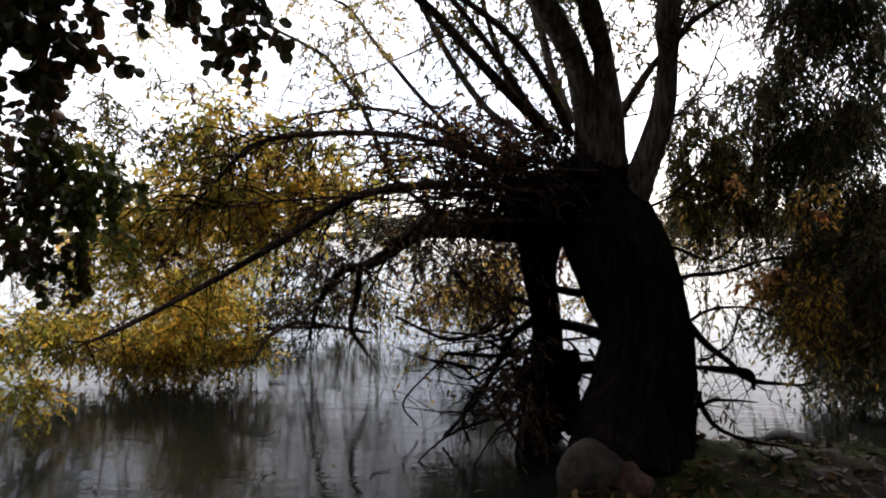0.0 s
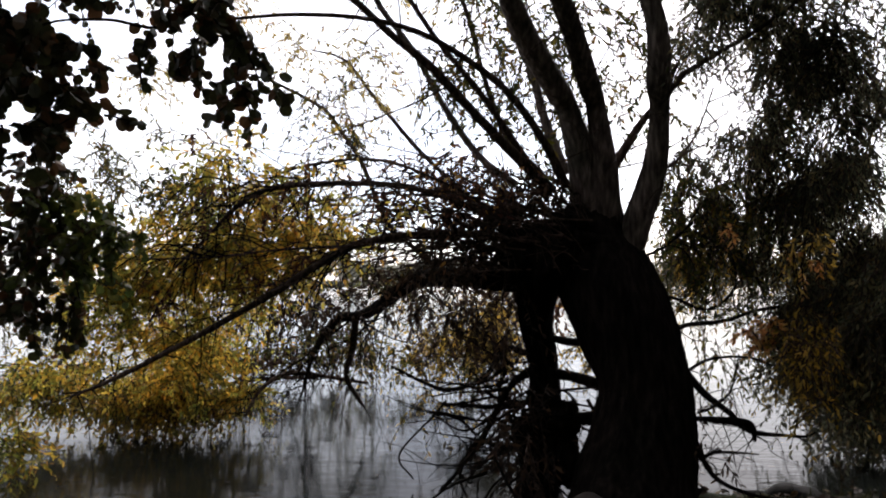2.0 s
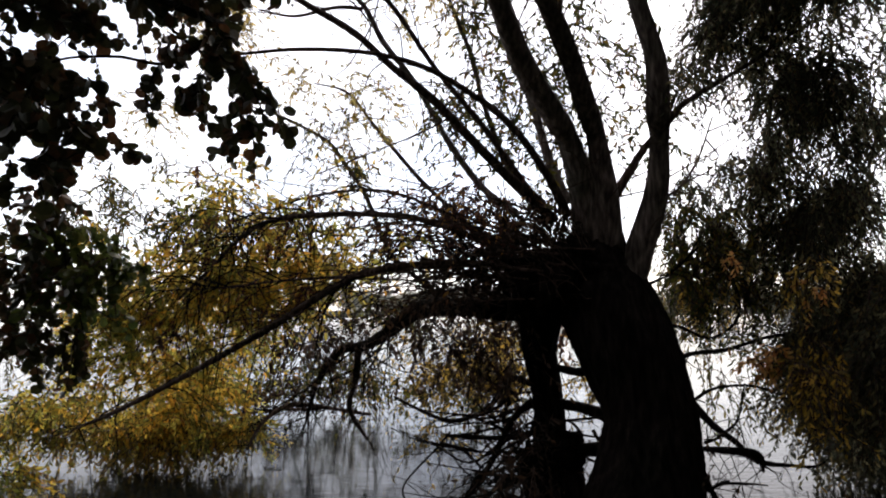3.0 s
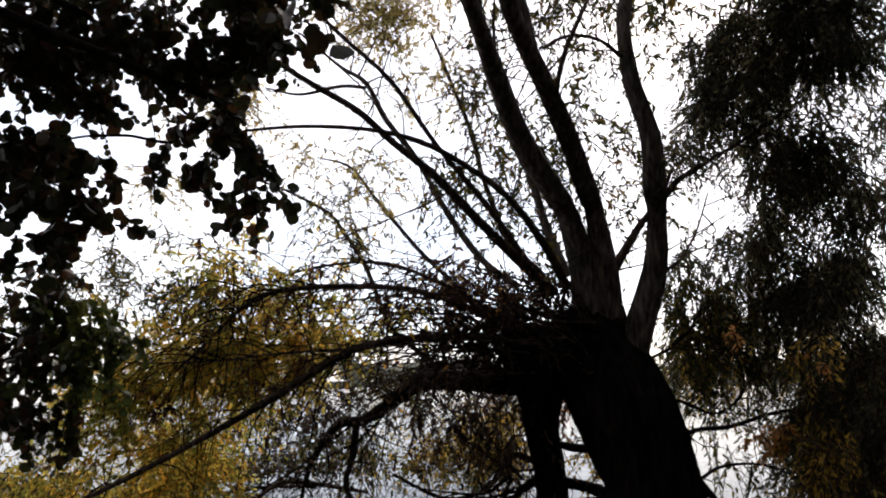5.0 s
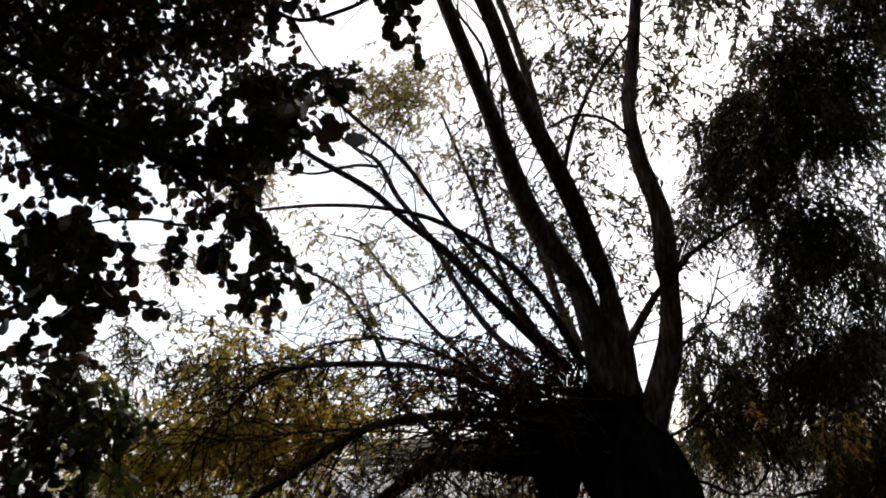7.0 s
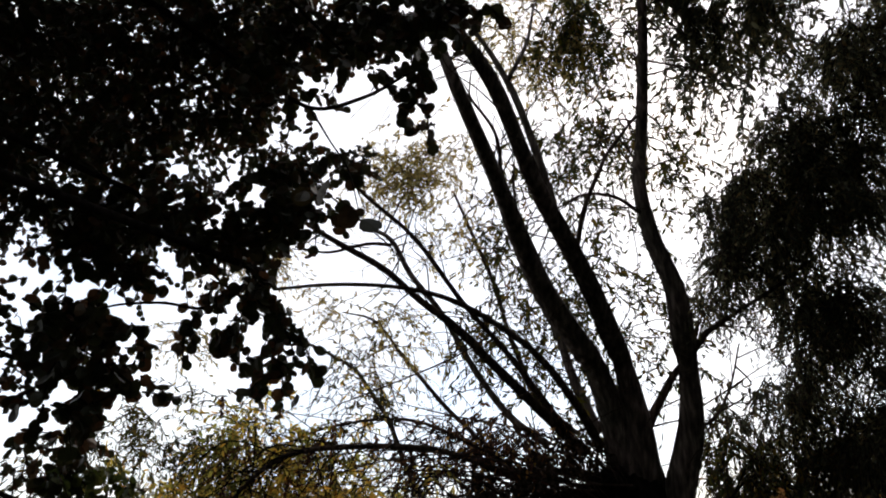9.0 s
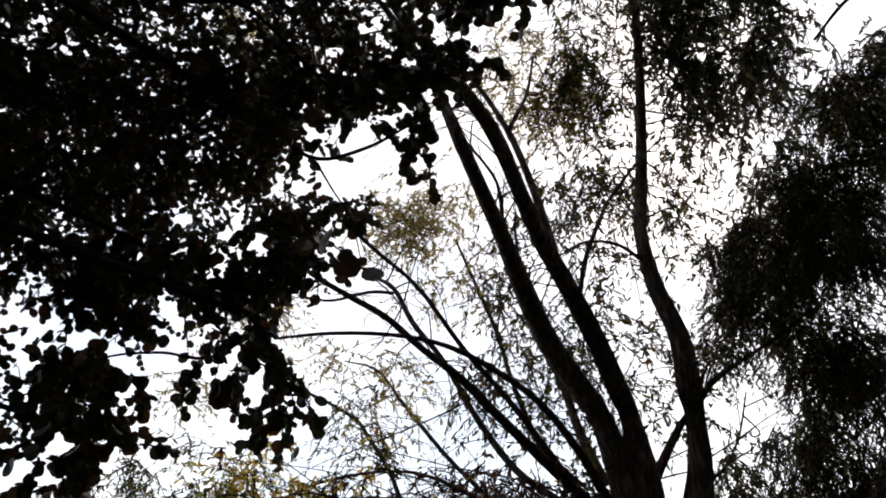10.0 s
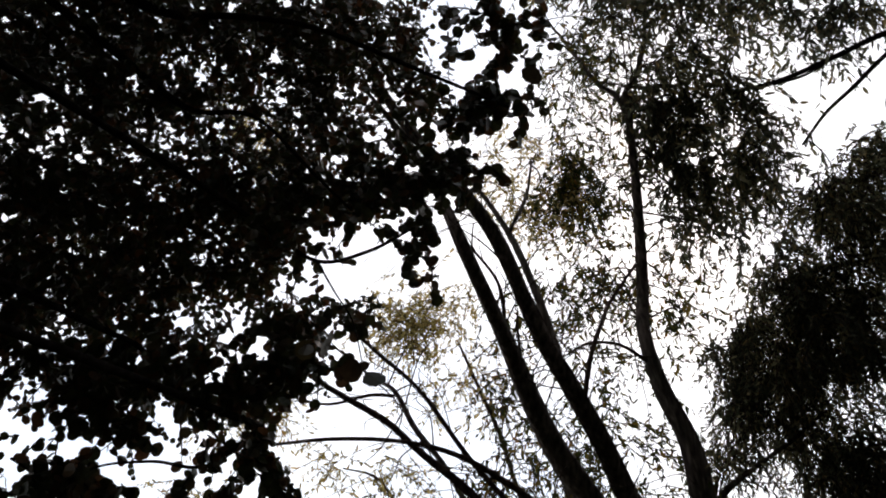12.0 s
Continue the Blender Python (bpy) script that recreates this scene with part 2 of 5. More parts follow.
def blades(at, along, side, length, width, shape):
    """Many leaf blades at once: a narrow folded blade, or a round one with a short stalk."""
    n = len(at)
    up = np.cross(along, side)
    length, width = length[:, None], width[:, None]
    if shape == "narrow":
        rows = [(0, 0, 0), (0.28, 0.46, 0.05), (0.66, 0.4, 0.04), (1, 0, -0.12), (0.66, -0.4, 0.04), (0.28, -0.46, 0.05)]
        tri = np.array([[0, 1, 5], [1, 2, 5], [2, 4, 5], [2, 3, 4]])
    else:
        edge = [(0.5 - 0.5 * math.cos(a) * (1 + 0.05 * math.cos(5 * a)), 0.52 * math.sin(a) * (1 + 0.06 * math.cos(4 * a + 1)), 0.08 * abs(math.sin(a))) for a in (2 * math.pi * k / 10 for k in range(10))]
        rows = [(0.48, 0, -0.03), *edge]
        tri = np.array([[0, k, k % 10 + 1] for k in range(1, 11)])
    v = np.stack([at + along * (length * a) + side * (width * b) + up * (width * c) for a, b, c in rows], 1)
    f = (np.arange(n) * len(rows))[:, None, None] + tri[None]
    return v.reshape(-1, 3), f.reshape(-1, 3)


def unit(v):
    return v / (np.linalg.norm(v, axis=-1, keepdims=True) + 1e-9)


def sprays(masses, seed, twig=0.45, per=14, droop=0.8, size=(0.085, 0.014), shape="narrow", clump=0.28, clear=1.25, hang=0.6, pieces=26, facing=None, stem=0.0034):
    """Leafy twigs that fill masses (x, y, z, three radii, number of twigs) in uneven clumps. Gives the twigs and the leaves."""
    rng = np.random.default_rng(seed)
    stems, leaves = [], []
    for x, y, z, rx, ry, rz, count in masses:
        k = max(3, int(count / pieces))
        c = unit(rng.normal(size=(k, 3))) * 0.86 * rng.uniform(0, 1, (k, 1)) ** (1 / 2.4)
        s = c[rng.integers(0, k, count)] + rng.normal(0, clump, (count, 3)) * np.array([1, 1, 1.1])
        s /= np.maximum(1, np.linalg.norm(s, axis=1, keepdims=True) / 1.12)
        start = np.array([x, y, z + 0.38 * twig * min(1.2, hang + 0.3 * droop)]) + s * np.array([rx, ry, rz])
        d = unit(rng.normal(size=(count, 3)) * np.array([1, 1, 0.5]) + np.array([0, 0, -hang]))
        ln = twig * rng.uniform(0.5, 1.4, count)
        keep = np.linalg.norm(start - np.array([0, 0, 1.62]), axis=1) > clear + ln * 0.8
        keep &= start[:, 2] - ln > -0.3
        start, d, ln = start[keep], d[keep], ln[keep]
        n = len(start)
        if n == 0:
            continue
        side0 = unit(np.cross(d, rng.normal(size=(n, 3))))
        u = np.linspace(0, 1, 4)[None, :, None]
        line = start[:, None] + d[:, None] * ln[:, None, None] * u + np.array([0, 0, -droop]) * (ln[:, None, None] * u ** 2 * 0.5)
        tri_off = np.stack([side0, unit(np.cross(d, side0)), -side0 - unit(np.cross(d, side0))], 1) * stem
        ring = line[:, :, None] + tri_off[:, None] * np.array([1.3, 1, 0.8, 0.4])[None, :, None, None]
        base = (np.arange(n) * 12)[:, None]
        f = []
        for a in range(3):
            for b in range(3):
                p, q = a * 3 + b, a * 3 + (b + 1) % 3
                f += [np.hstack([base + p, base + q, base + q + 3]), np.hstack([base + p, base + q + 3, base + p + 3])]
        stems.append((ring.reshape(-1, 3), np.vstack(f)))
        s_at = (np.arange(per)[None] + rng.uniform(0.2, 0.8, (n, per))) / per
        s3 = s_at[..., None]
        at = start[:, None] + d[:, None] * ln[:, None, None] * s3 + np.array([0, 0, -droop]) * (ln[:, None, None] * s3 ** 2 * 0.5)
        tang = unit(d[:, None] + np.array([0, 0, -droop]) * s3)
        out = unit(np.cross(np.broadcast_to(tang, at.shape), rng.normal(size=at.shape)))
        along = unit(tang * 0.7 + out * 0.8 + np.array([0, 0, -0.35]) * rng.uniform(0.2, 1.4, (n, per, 1)))
        flat = rng.normal(size=at.shape)
        if facing:
            flat = flat * 0.55 + np.array(facing) * np.sign(rng.uniform(-1, 1, (n, per, 1)))
        side = unit(np.cross(along, flat))
        grow = rng.uniform(0.55, 1.2, (n, per))
        leaves.append(np.hstack([at.reshape(-1, 3), along.reshape(-1, 3), side.reshape(-1, 3), (size[0] * grow).reshape(-1, 1), (size[1] * grow * rng.uniform(0.8, 1.2, (n, per))).reshape(-1, 1)]))
    return join(stems), np.vstack(leaves)


def feeders(masses, anchors, seed, radius=0.009, pieces=3):
    """Thin boughs that run from the nearest limb into each leafy mass."""
    rng = np.random.default_rng(seed)
    out = []
    for x, y, z, rx, ry, rz, count in masses:
        for k in range(pieces):
            end = np.array([x, y, z]) + rng.uniform(-0.6, 0.6, 3) * np.array([rx, ry, rz])
            near = np.argsort(np.linalg.norm(anchors - end, axis=1))[: 12 + 6 * k]
            a = anchors[rng.choice(near)]
            span = np.linalg.norm(end - a)
            if span < 0.1 or span > 0.9:
                continue
            m = (a + end) / 2 + np.array([0, 0, 0.14 * span]) + rng.normal(0, 0.07 * span, 3)
            m2 = (m + end) / 2 + rng.normal(0, 0.05 * span, 3)
            out.append(tube(smooth_line([(*a, radius), (*m, radius * 0.75), (*m2, radius * 0.55), (*end, radius * 0.25)], 5), 5, 0.05, k))
    return join(out)


def foliage(tree, masses, material, seed, name="crown", label="", **kw):
    stems, rows = sprays(masses, seed, **kw)
    leaves = blades(rows[:, :3], rows[:, 3:6], rows[:, 6:9], rows[:, 9], rows[:, 10], kw.get("shape", "narrow"))
    part("fine_brushwood", stems, BARK_POLE, tree, kind="stuff")
    return part(name, leaves, material, tree, label, smooth=False, kind="stuff")


# ---- lake bed and bank: one sheet to the horizon ----
LEVEL = -0.15


def bank_edge(x):
    """How far ahead the bank ends above the water."""
    k = 1 / (1 + np.exp(-np.clip(x - 0.78, -9, 9) * 9))
    return 3.35 + 0.12 * np.sin(x * 1.7) + k * (1.5 + 0.05 * np.sin(x * 5.1) + 0.03 * np.sin(x * 11.3)) - 0.05 * np.clip(-x, 0, 8)


def land(x, y):
    s = bank_edge(x) - y
    near = np.clip((s + 0.55) / 0.6, 0, 1)
    near = near * near * (3 - 2 * near)
    h = -1.1 + near * 1.1 + 0.02 * np.clip(s, 0, 4) * (s > 0)
    h = h + near * 0.11 * np.exp(-((x - 1.7) / 1.1) ** 2 - ((y - 4.4) / 0.5) ** 2)
    shore = 168 + 9 * np.sin(x * 0.021) + 5 * np.sin(x * 0.057 + 1)
    far = np.clip((y - shore) / 5, 0, 1) + np.clip((np.abs(x) - 250) / 5, 0, 1)
    h = np.maximum(h, -1.1 + 1.5 * np.clip(far, 0, 1))
    rough = 0.03 * np.sin(x * 7.3 + 2 * np.sin(y * 3.1)) * np.sin(y * 6.1 + 1.3 * np.sin(x * 2.7)) + 0.012 * np.sin(x * 21 + y * 9) * np.sin(y * 23 - x * 5)
    return h + rough * (np.abs(x) < 40) * (np.abs(y) < 40)


def axis(fine, half, far):
    a = list(np.arange(-half, half + 1e-6, fine))
    step, v = fine, half
    tail = []
    while v < far:
        step *= 1.22
        v += step
        tail.append(v)
    return np.array([-t for t in tail[::-1]] + a + tail)


gx, gy = axis(0.09, 7.0, 3200), axis(0.09, 7.0, 3200)
GX, GY = np.meshgrid(gx, gy, indexing="ij")
gv = np.stack([GX, GY, land(GX, GY)], -1).reshape(-1, 3)
gi, gj = np.meshgrid(np.arange(len(gx) - 1), np.arange(len(gy) - 1), indexing="ij")
ga = gi * len(gy) + gj
gf = np.stack([ga, ga + len(gy), ga + len(gy) + 1, ga + 1], -1).reshape(-1, 4)
ground = new("ground", mesh_of("ground", gv, gf, SOIL))
tagged(ground, "dark damp earth bank strewn with autumn leaves", "ground", kind="structure")

water = new("water", mesh_of("water", [(-262, 1.2, LEVEL), (262, 1.2, LEVEL), (262, 190, LEVEL), (-262, 190, LEVEL)], [(0, 1, 2, 3)], WATER, False))
tagged(water, "dark rippled lake water mirroring the bright sky", "lake", kind="structure")


# ---- far shore ----
def far_woods():
    rng = np.random.default_rng(5)
    at, ln = [], []
    x = -330.0
    while x < 330:
        tall = (8 + 6 * np.clip(-x / 80, 0, 1) + 2.0 * np.sin(x * 0.043)) * rng.uniform(0.75, 1.15)
        wide = tall * rng.uniform(0.35, 0.55)
        shore = 168 + 9 * np.sin(x * 0.021) + 5 * np.sin(x * 0.057 + 1)
        base = np.array([x, shore + rng.uniform(6, 22), 0.2])
        lobes = unit(rng.normal(size=(16, 3))) * rng.uniform(0.3, 1, (16, 1))
        q = lobes[rng.integers(0, 16, 145)] + rng.normal(0, 0.22, (145, 3))
        q = base + q * np.array([wide, wide, tall * 0.42]) + np.array([0, 0, tall * 0.55])
        q[:, 2] = np.maximum(q[:, 2], 0.3)
        at.append(q)
        x += wide * rng.uniform(0.7, 1.2)
    at = np.vstack(at)
    n = len(at)
    along = unit(rng.normal(size=(n, 3)))
    side = unit(np.cross(along, rng.normal(size=(n, 3))))
    return blades(at, along, side, rng.uniform(0.8, 1.7, n), rng.uniform(0.8, 1.5, n), "narrow")


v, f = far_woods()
woods = new("far_woods", mesh_of("far_woods", v, f, LEAF_FAR_HAZE, False))
tagged(woods, "band of woods on the far shore, leaves coloured pale grey-green for haze", "woods", kind="stuff")


# ---- the pollard willow that leans over the water ----
willow = empty("willow_tree", (1.37, 4.49, 0.0))
tagged(willow, "old leaning pollard willow with near-black bark and yellow autumn leaves", "tree")
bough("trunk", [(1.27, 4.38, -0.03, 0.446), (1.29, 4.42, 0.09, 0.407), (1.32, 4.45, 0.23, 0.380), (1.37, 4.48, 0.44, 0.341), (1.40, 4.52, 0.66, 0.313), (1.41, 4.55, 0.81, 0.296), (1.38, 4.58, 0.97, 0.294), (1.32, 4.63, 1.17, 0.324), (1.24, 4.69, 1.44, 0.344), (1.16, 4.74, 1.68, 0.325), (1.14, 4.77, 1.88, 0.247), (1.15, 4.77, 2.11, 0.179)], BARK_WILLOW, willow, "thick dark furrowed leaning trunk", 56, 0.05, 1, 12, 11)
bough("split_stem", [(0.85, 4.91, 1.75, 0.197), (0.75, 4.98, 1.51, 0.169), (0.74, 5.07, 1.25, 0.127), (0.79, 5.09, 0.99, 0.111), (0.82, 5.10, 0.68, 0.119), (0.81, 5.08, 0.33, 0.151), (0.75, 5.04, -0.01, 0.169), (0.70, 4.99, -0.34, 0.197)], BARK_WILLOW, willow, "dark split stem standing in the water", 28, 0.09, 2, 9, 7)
# the sixth and seventh lumps are added to darken the gap beside the stem
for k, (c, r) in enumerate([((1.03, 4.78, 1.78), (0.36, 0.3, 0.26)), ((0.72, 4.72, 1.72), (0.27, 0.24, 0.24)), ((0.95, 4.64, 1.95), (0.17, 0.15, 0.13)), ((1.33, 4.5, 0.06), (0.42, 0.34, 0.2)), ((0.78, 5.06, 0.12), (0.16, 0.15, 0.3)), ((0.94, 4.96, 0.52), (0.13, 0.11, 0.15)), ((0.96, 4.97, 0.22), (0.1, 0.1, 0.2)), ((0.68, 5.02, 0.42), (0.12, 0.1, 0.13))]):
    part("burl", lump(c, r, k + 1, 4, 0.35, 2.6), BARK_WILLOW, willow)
UPRIGHT_A = [(1.11, 4.77, 2.00, 0.152), (1.03, 4.67, 2.39, 0.109), (0.90, 4.54, 2.75, 0.080), (0.81, 4.44, 2.86, 0.084), (0.55, 4.27, 3.22, 0.076), (0.38, 4.09, 3.56, 0.069), (0.24, 3.88, 3.87, 0.056), (-0.02, 3.54, 4.39, 0.048), (-0.16, 3.57, 4.83, 0.037), (-0.40, 3.41, 5.26, 0.027), (-0.74, 3.20, 5.67, 0.011)]
UPRIGHT_B = [(1.16, 4.73, 2.00, 0.169), (1.16, 4.62, 2.38, 0.103), (1.09, 4.50, 2.74, 0.068), (1.03, 4.41, 2.86, 0.073), (0.86, 4.18, 3.19, 0.067), (0.66, 3.94, 3.49, 0.063), (0.47, 3.74, 3.78, 0.056), (0.23, 3.45, 4.31, 0.051), (-0.00, 3.32, 4.66, 0.045), (-0.44, 3.44, 5.51, 0.041), (-0.78, 3.29, 6.10, 0.029), (-1.17, 3.08, 6.65, 0.013)]
UPRIGHT_C = [(1.32, 4.70, 1.72, 0.135), (1.41, 4.62, 1.99, 0.103), (1.50, 4.52, 2.36, 0.081), (1.50, 4.42, 2.72, 0.064), (1.47, 4.34, 2.88, 0.079), (1.44, 4.26, 3.22, 0.068), (1.32, 4.21, 3.62, 0.059), (1.28, 4.18, 4.03, 0.049), (1.37, 4.25, 4.47, 0.046), (1.43, 4.07, 5.19, 0.038), (1.46, 3.88, 5.96, 0.033)]
UPRIGHTS = [UPRIGHT_A, UPRIGHT_B, UPRIGHT_C]
uprights = [bough("limb", pts, (BARK_GREY, BARK_LIMB, BARK_LIMB)[k], willow, "tall sinuous upright limb", 18, 0.05, 10 + k, 9, 5) for k, pts in enumerate(UPRIGHTS)]
CROOKED = [(0.78, 4.92, 1.63, 0.118), (0.54, 5.00, 1.57, 0.096), (0.25, 5.22, 1.58, 0.079), (-0.17, 5.63, 1.57, 0.069), (-0.31, 5.82, 1.49, 0.064), (-0.49, 6.00, 1.36, 0.056), (-0.74, 6.38, 1.22, 0.053), (-0.98, 6.54, 1.18, 0.045), (-1.14, 6.71, 1.03, 0.039), (-1.36, 7.15, 0.75, 0.028), (-1.50, 7.50, 0.46, 0.018), (-1.60, 7.75, 0.22, 0.011), (-1.73, 8.00, 0.02, 0.006)]
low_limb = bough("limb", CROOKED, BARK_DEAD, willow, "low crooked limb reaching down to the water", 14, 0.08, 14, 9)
POLE_A = [(0.82, 4.72, 2.20, 0.043), (0.62, 4.62, 2.36, 0.040), (0.25, 4.38, 2.67, 0.033), (-0.05, 4.21, 2.94, 0.028), (-0.31, 4.13, 3.13, 0.023), (-0.54, 4.02, 3.31, 0.022), (-0.84, 4.00, 3.49, 0.020), (-1.09, 3.97, 3.65, 0.015), (-1.36, 3.99, 3.90, 0.010)]
POLE_B = [(0.79, 4.82, 2.23, 0.031), (0.57, 4.70, 2.52, 0.025), (0.30, 4.54, 2.85, 0.022), (-0.02, 4.34, 3.18, 0.018), (-0.33, 4.14, 3.57, 0.015), (-0.64, 4.08, 3.85, 0.014), (-0.89, 4.11, 4.12, 0.011)]
POLE_C = [(0.90, 4.64, 2.23, 0.037), (0.72, 4.47, 2.51, 0.030), (0.47, 4.28, 2.78, 0.024), (0.20, 4.19, 2.97, 0.020), (-0.12, 4.04, 3.10, 0.017), (-0.47, 3.99, 3.17, 0.014), (-0.89, 4.01, 3.20, 0.013), (-1.27, 4.03, 3.18, 0.009)]
POLE_D = [(0.62, 5.14, 2.30, 0.030), (0.33, 5.13, 2.52, 0.027), (0.07, 5.16, 2.89, 0.026), (-0.20, 5.02, 3.34, 0.023), (-0.44, 4.98, 3.65, 0.023), (-0.59, 4.85, 3.90, 0.019), (-0.80, 4.86, 4.05, 0.013), (-1.12, 4.78, 4.30, 0.008)]
POLE_E = [(0.95, 4.88, 2.35, 0.041), (0.81, 4.92, 2.74, 0.036), (0.71, 4.93, 3.14, 0.030), (0.63, 4.97, 3.35, 0.030), (0.54, 4.94, 3.72, 0.021), (0.46, 4.92, 4.01, 0.011)]
POLE_F = [(0.50, 4.69, 1.87, 0.035), (0.26, 4.61, 1.88, 0.030), (-0.14, 4.61, 1.88, 0.029), (-0.53, 4.59, 1.82, 0.027), (-0.78, 4.66, 1.71, 0.027), (-1.26, 4.86, 1.44, 0.026), (-1.94, 5.15, 1.09, 0.023), (-2.61, 5.37, 0.77, 0.018), (-3.07, 5.56, 0.59, 0.010)]
POLE_G = [(0.50, 4.69, 1.93, 0.026), (0.10, 4.59, 2.12, 0.022), (-0.30, 4.57, 2.22, 0.020), (-0.87, 4.70, 2.25, 0.021), (-1.27, 4.82, 2.22, 0.019), (-1.51, 4.87, 2.09, 0.016), (-1.74, 5.02, 1.91, 0.013), (-2.04, 5.13, 1.66, 0.010)]
POLES = [POLE_A, POLE_B, POLE_C, POLE_D, POLE_E, POLE_F, POLE_G]
poles = [bough("pole", pts, BARK_GREY if k in (3, 4) else BARK_POLE, willow, "long arching pole", 10, 0.05, 20 + k) for k, pts in enumerate(POLES)]
ARM_A = [(1.45, 3.87, 5.98, 0.027), (1.46, 3.86, 6.19, 0.025), (1.57, 3.83, 6.38, 0.023), (1.69, 3.74, 6.67, 0.021), (1.77, 3.55, 7.16, 0.016)]
ARM_B = [(1.44, 3.87, 5.98, 0.025), (1.37, 3.83, 6.18, 0.023), (1.22, 3.82, 6.36, 0.021), (1.01, 3.75, 6.85, 0.014), (0.83, 3.69, 7.17, 0.007)]
ARM_C = [(1.53, 4.33, 2.81, 0.023), (1.64, 4.31, 2.93, 0.019), (1.85, 4.30, 3.06, 0.016), (2.11, 4.24, 3.21, 0.013), (2.36, 4.16, 3.38, 0.008)]
ARM_D = [(0.65, 4.01, 3.54, 0.038), (0.59, 3.98, 3.84, 0.032), (0.51, 3.94, 4.20, 0.030), (0.36, 3.92, 4.71, 0.027), (0.13, 3.91, 5.20, 0.018), (-0.08, 3.98, 5.56, 0.011)]
ARM_E = [(0.35, 3.89, 4.74, 0.019), (0.50, 3.87, 5.06, 0.014), (0.57, 3.83, 5.39, 0.009)]
ARM_F = [(0.74, 3.95, 3.39, 0.017), (0.81, 3.91, 3.67, 0.016), (0.96, 3.92, 4.01, 0.014), (1.04, 4.04, 4.18, 0.014), (1.30, 4.10, 4.54, 0.010)]
ARM_G = [(1.25, 4.16, 3.76, 0.014), (1.07, 4.10, 3.86, 0.012), (0.85, 4.08, 3.87, 0.011), (0.66, 4.11, 3.78, 0.006)]
ARM_H = [(0.31, 3.97, 3.71, 0.015), (0.27, 3.93, 3.98, 0.013), (0.23, 3.86, 4.27, 0.012), (0.02, 3.78, 4.57, 0.010)]
ARM_I = [(0.54, 4.26, 3.26, 0.014), (0.41, 4.22, 3.63, 0.012), (0.37, 4.15, 3.98, 0.011), (0.38, 4.14, 4.19, 0.006)]
ARM_J = [(1.23, 4.77, 2.31, 0.042), (1.34, 4.76, 2.49, 0.034), (1.48, 4.73, 2.71, 0.027), (1.62, 4.68, 2.89, 0.019), (1.72, 4.69, 3.11, 0.013)]
ARM_K = [(1.53, 4.52, 2.31, 0.012), (1.68, 4.56, 2.41, 0.010), (1.82, 4.57, 2.61, 0.008), (1.93, 4.56, 2.91, 0.006)]
ARMS = [ARM_A, ARM_B, ARM_C, ARM_D, ARM_E, ARM_F, ARM_G, ARM_H, ARM_I, ARM_J, ARM_K]
BRANCH_A = [(-0.59, 4.87, 3.87, 0.016), (-0.79, 4.84, 3.87, 0.014), (-1.12, 4.90, 3.83, 0.012), (-1.40, 4.91, 3.89, 0.007)]
BRANCH_B = [(0.83, 5.20, 2.40, 0.026), (0.57, 5.28, 2.69, 0.025), (0.37, 5.27, 3.20, 0.020), (0.25, 5.22, 3.65, 0.019), (0.09, 5.15, 4.05, 0.016), (-0.08, 5.14, 4.50, 0.010)]
BRANCH_C = [(-0.07, 5.62, 1.74, 0.023), (-0.42, 5.69, 2.03, 0.022), (-0.67, 5.70, 2.58, 0.020), (-0.88, 5.81, 2.90, 0.019), (-1.04, 5.84, 3.10, 0.017), (-1.44, 5.80, 3.31, 0.013), (-1.74, 5.79, 3.41, 0.007)]
BRANCH_D = [(0.35, 5.48, 2.16, 0.021), (0.02, 5.55, 2.48, 0.019), (-0.22, 5.60, 2.73, 0.018), (-0.56, 5.58, 3.14, 0.016), (-0.80, 5.56, 3.44, 0.012), (-1.10, 5.58, 3.54, 0.007)]
BRANCH_E = [(0.23, 4.78, 3.09, 0.007), (-0.10, 4.84, 2.91, 0.007), (-0.57, 4.86, 2.72, 0.006), (-0.96, 4.93, 2.59, 0.005)]
BRANCH_F = [(0.54, 4.99, 1.93, 0.017), (0.07, 5.17, 2.30, 0.014), (-0.44, 5.32, 2.53, 0.013), (-1.01, 5.45, 2.53, 0.012), (-1.47, 5.57, 2.41, 0.009), (-1.80, 5.72, 2.21, 0.005)]
BRANCH_G = [(-0.61, 4.58, 1.80, 0.010), (-0.85, 4.64, 1.79, 0.009), (-1.18, 4.67, 1.77, 0.008), (-1.61, 4.76, 1.73, 0.007), (-2.21, 4.84, 1.71, 0.004)]
BRANCH_H = [(-0.80, 6.37, 1.20, 0.039), (-0.86, 6.63, 0.87, 0.033), (-0.97, 6.99, 0.54, 0.028), (-0.85, 7.45, 0.16, 0.020)]
BRANCH_I = [(-0.78, 7.30, 0.43, 0.017), (-1.16, 7.36, 0.48, 0.022), (-1.66, 7.37, 0.53, 0.027), (-1.89, 7.09, 0.40, 0.021), (-1.98, 6.81, 0.17, 0.015)]
BRANCH_J = [(-1.39, 7.62, 0.44, 0.020), (-1.98, 7.90, 0.40, 0.018), (-2.65, 8.11, 0.30, 0.013), (-3.34, 8.29, 0.35, 0.008)]
BRANCHES = [BRANCH_A, BRANCH_B, BRANCH_C, BRANCH_D, BRANCH_E, BRANCH_F, BRANCH_G, BRANCH_H, BRANCH_I, BRANCH_J]
SNAG_A = [(0.87, 4.99, 1.12, 0.027), (1.00, 4.91, 1.10, 0.030), (1.18, 4.77, 1.13, 0.035)]
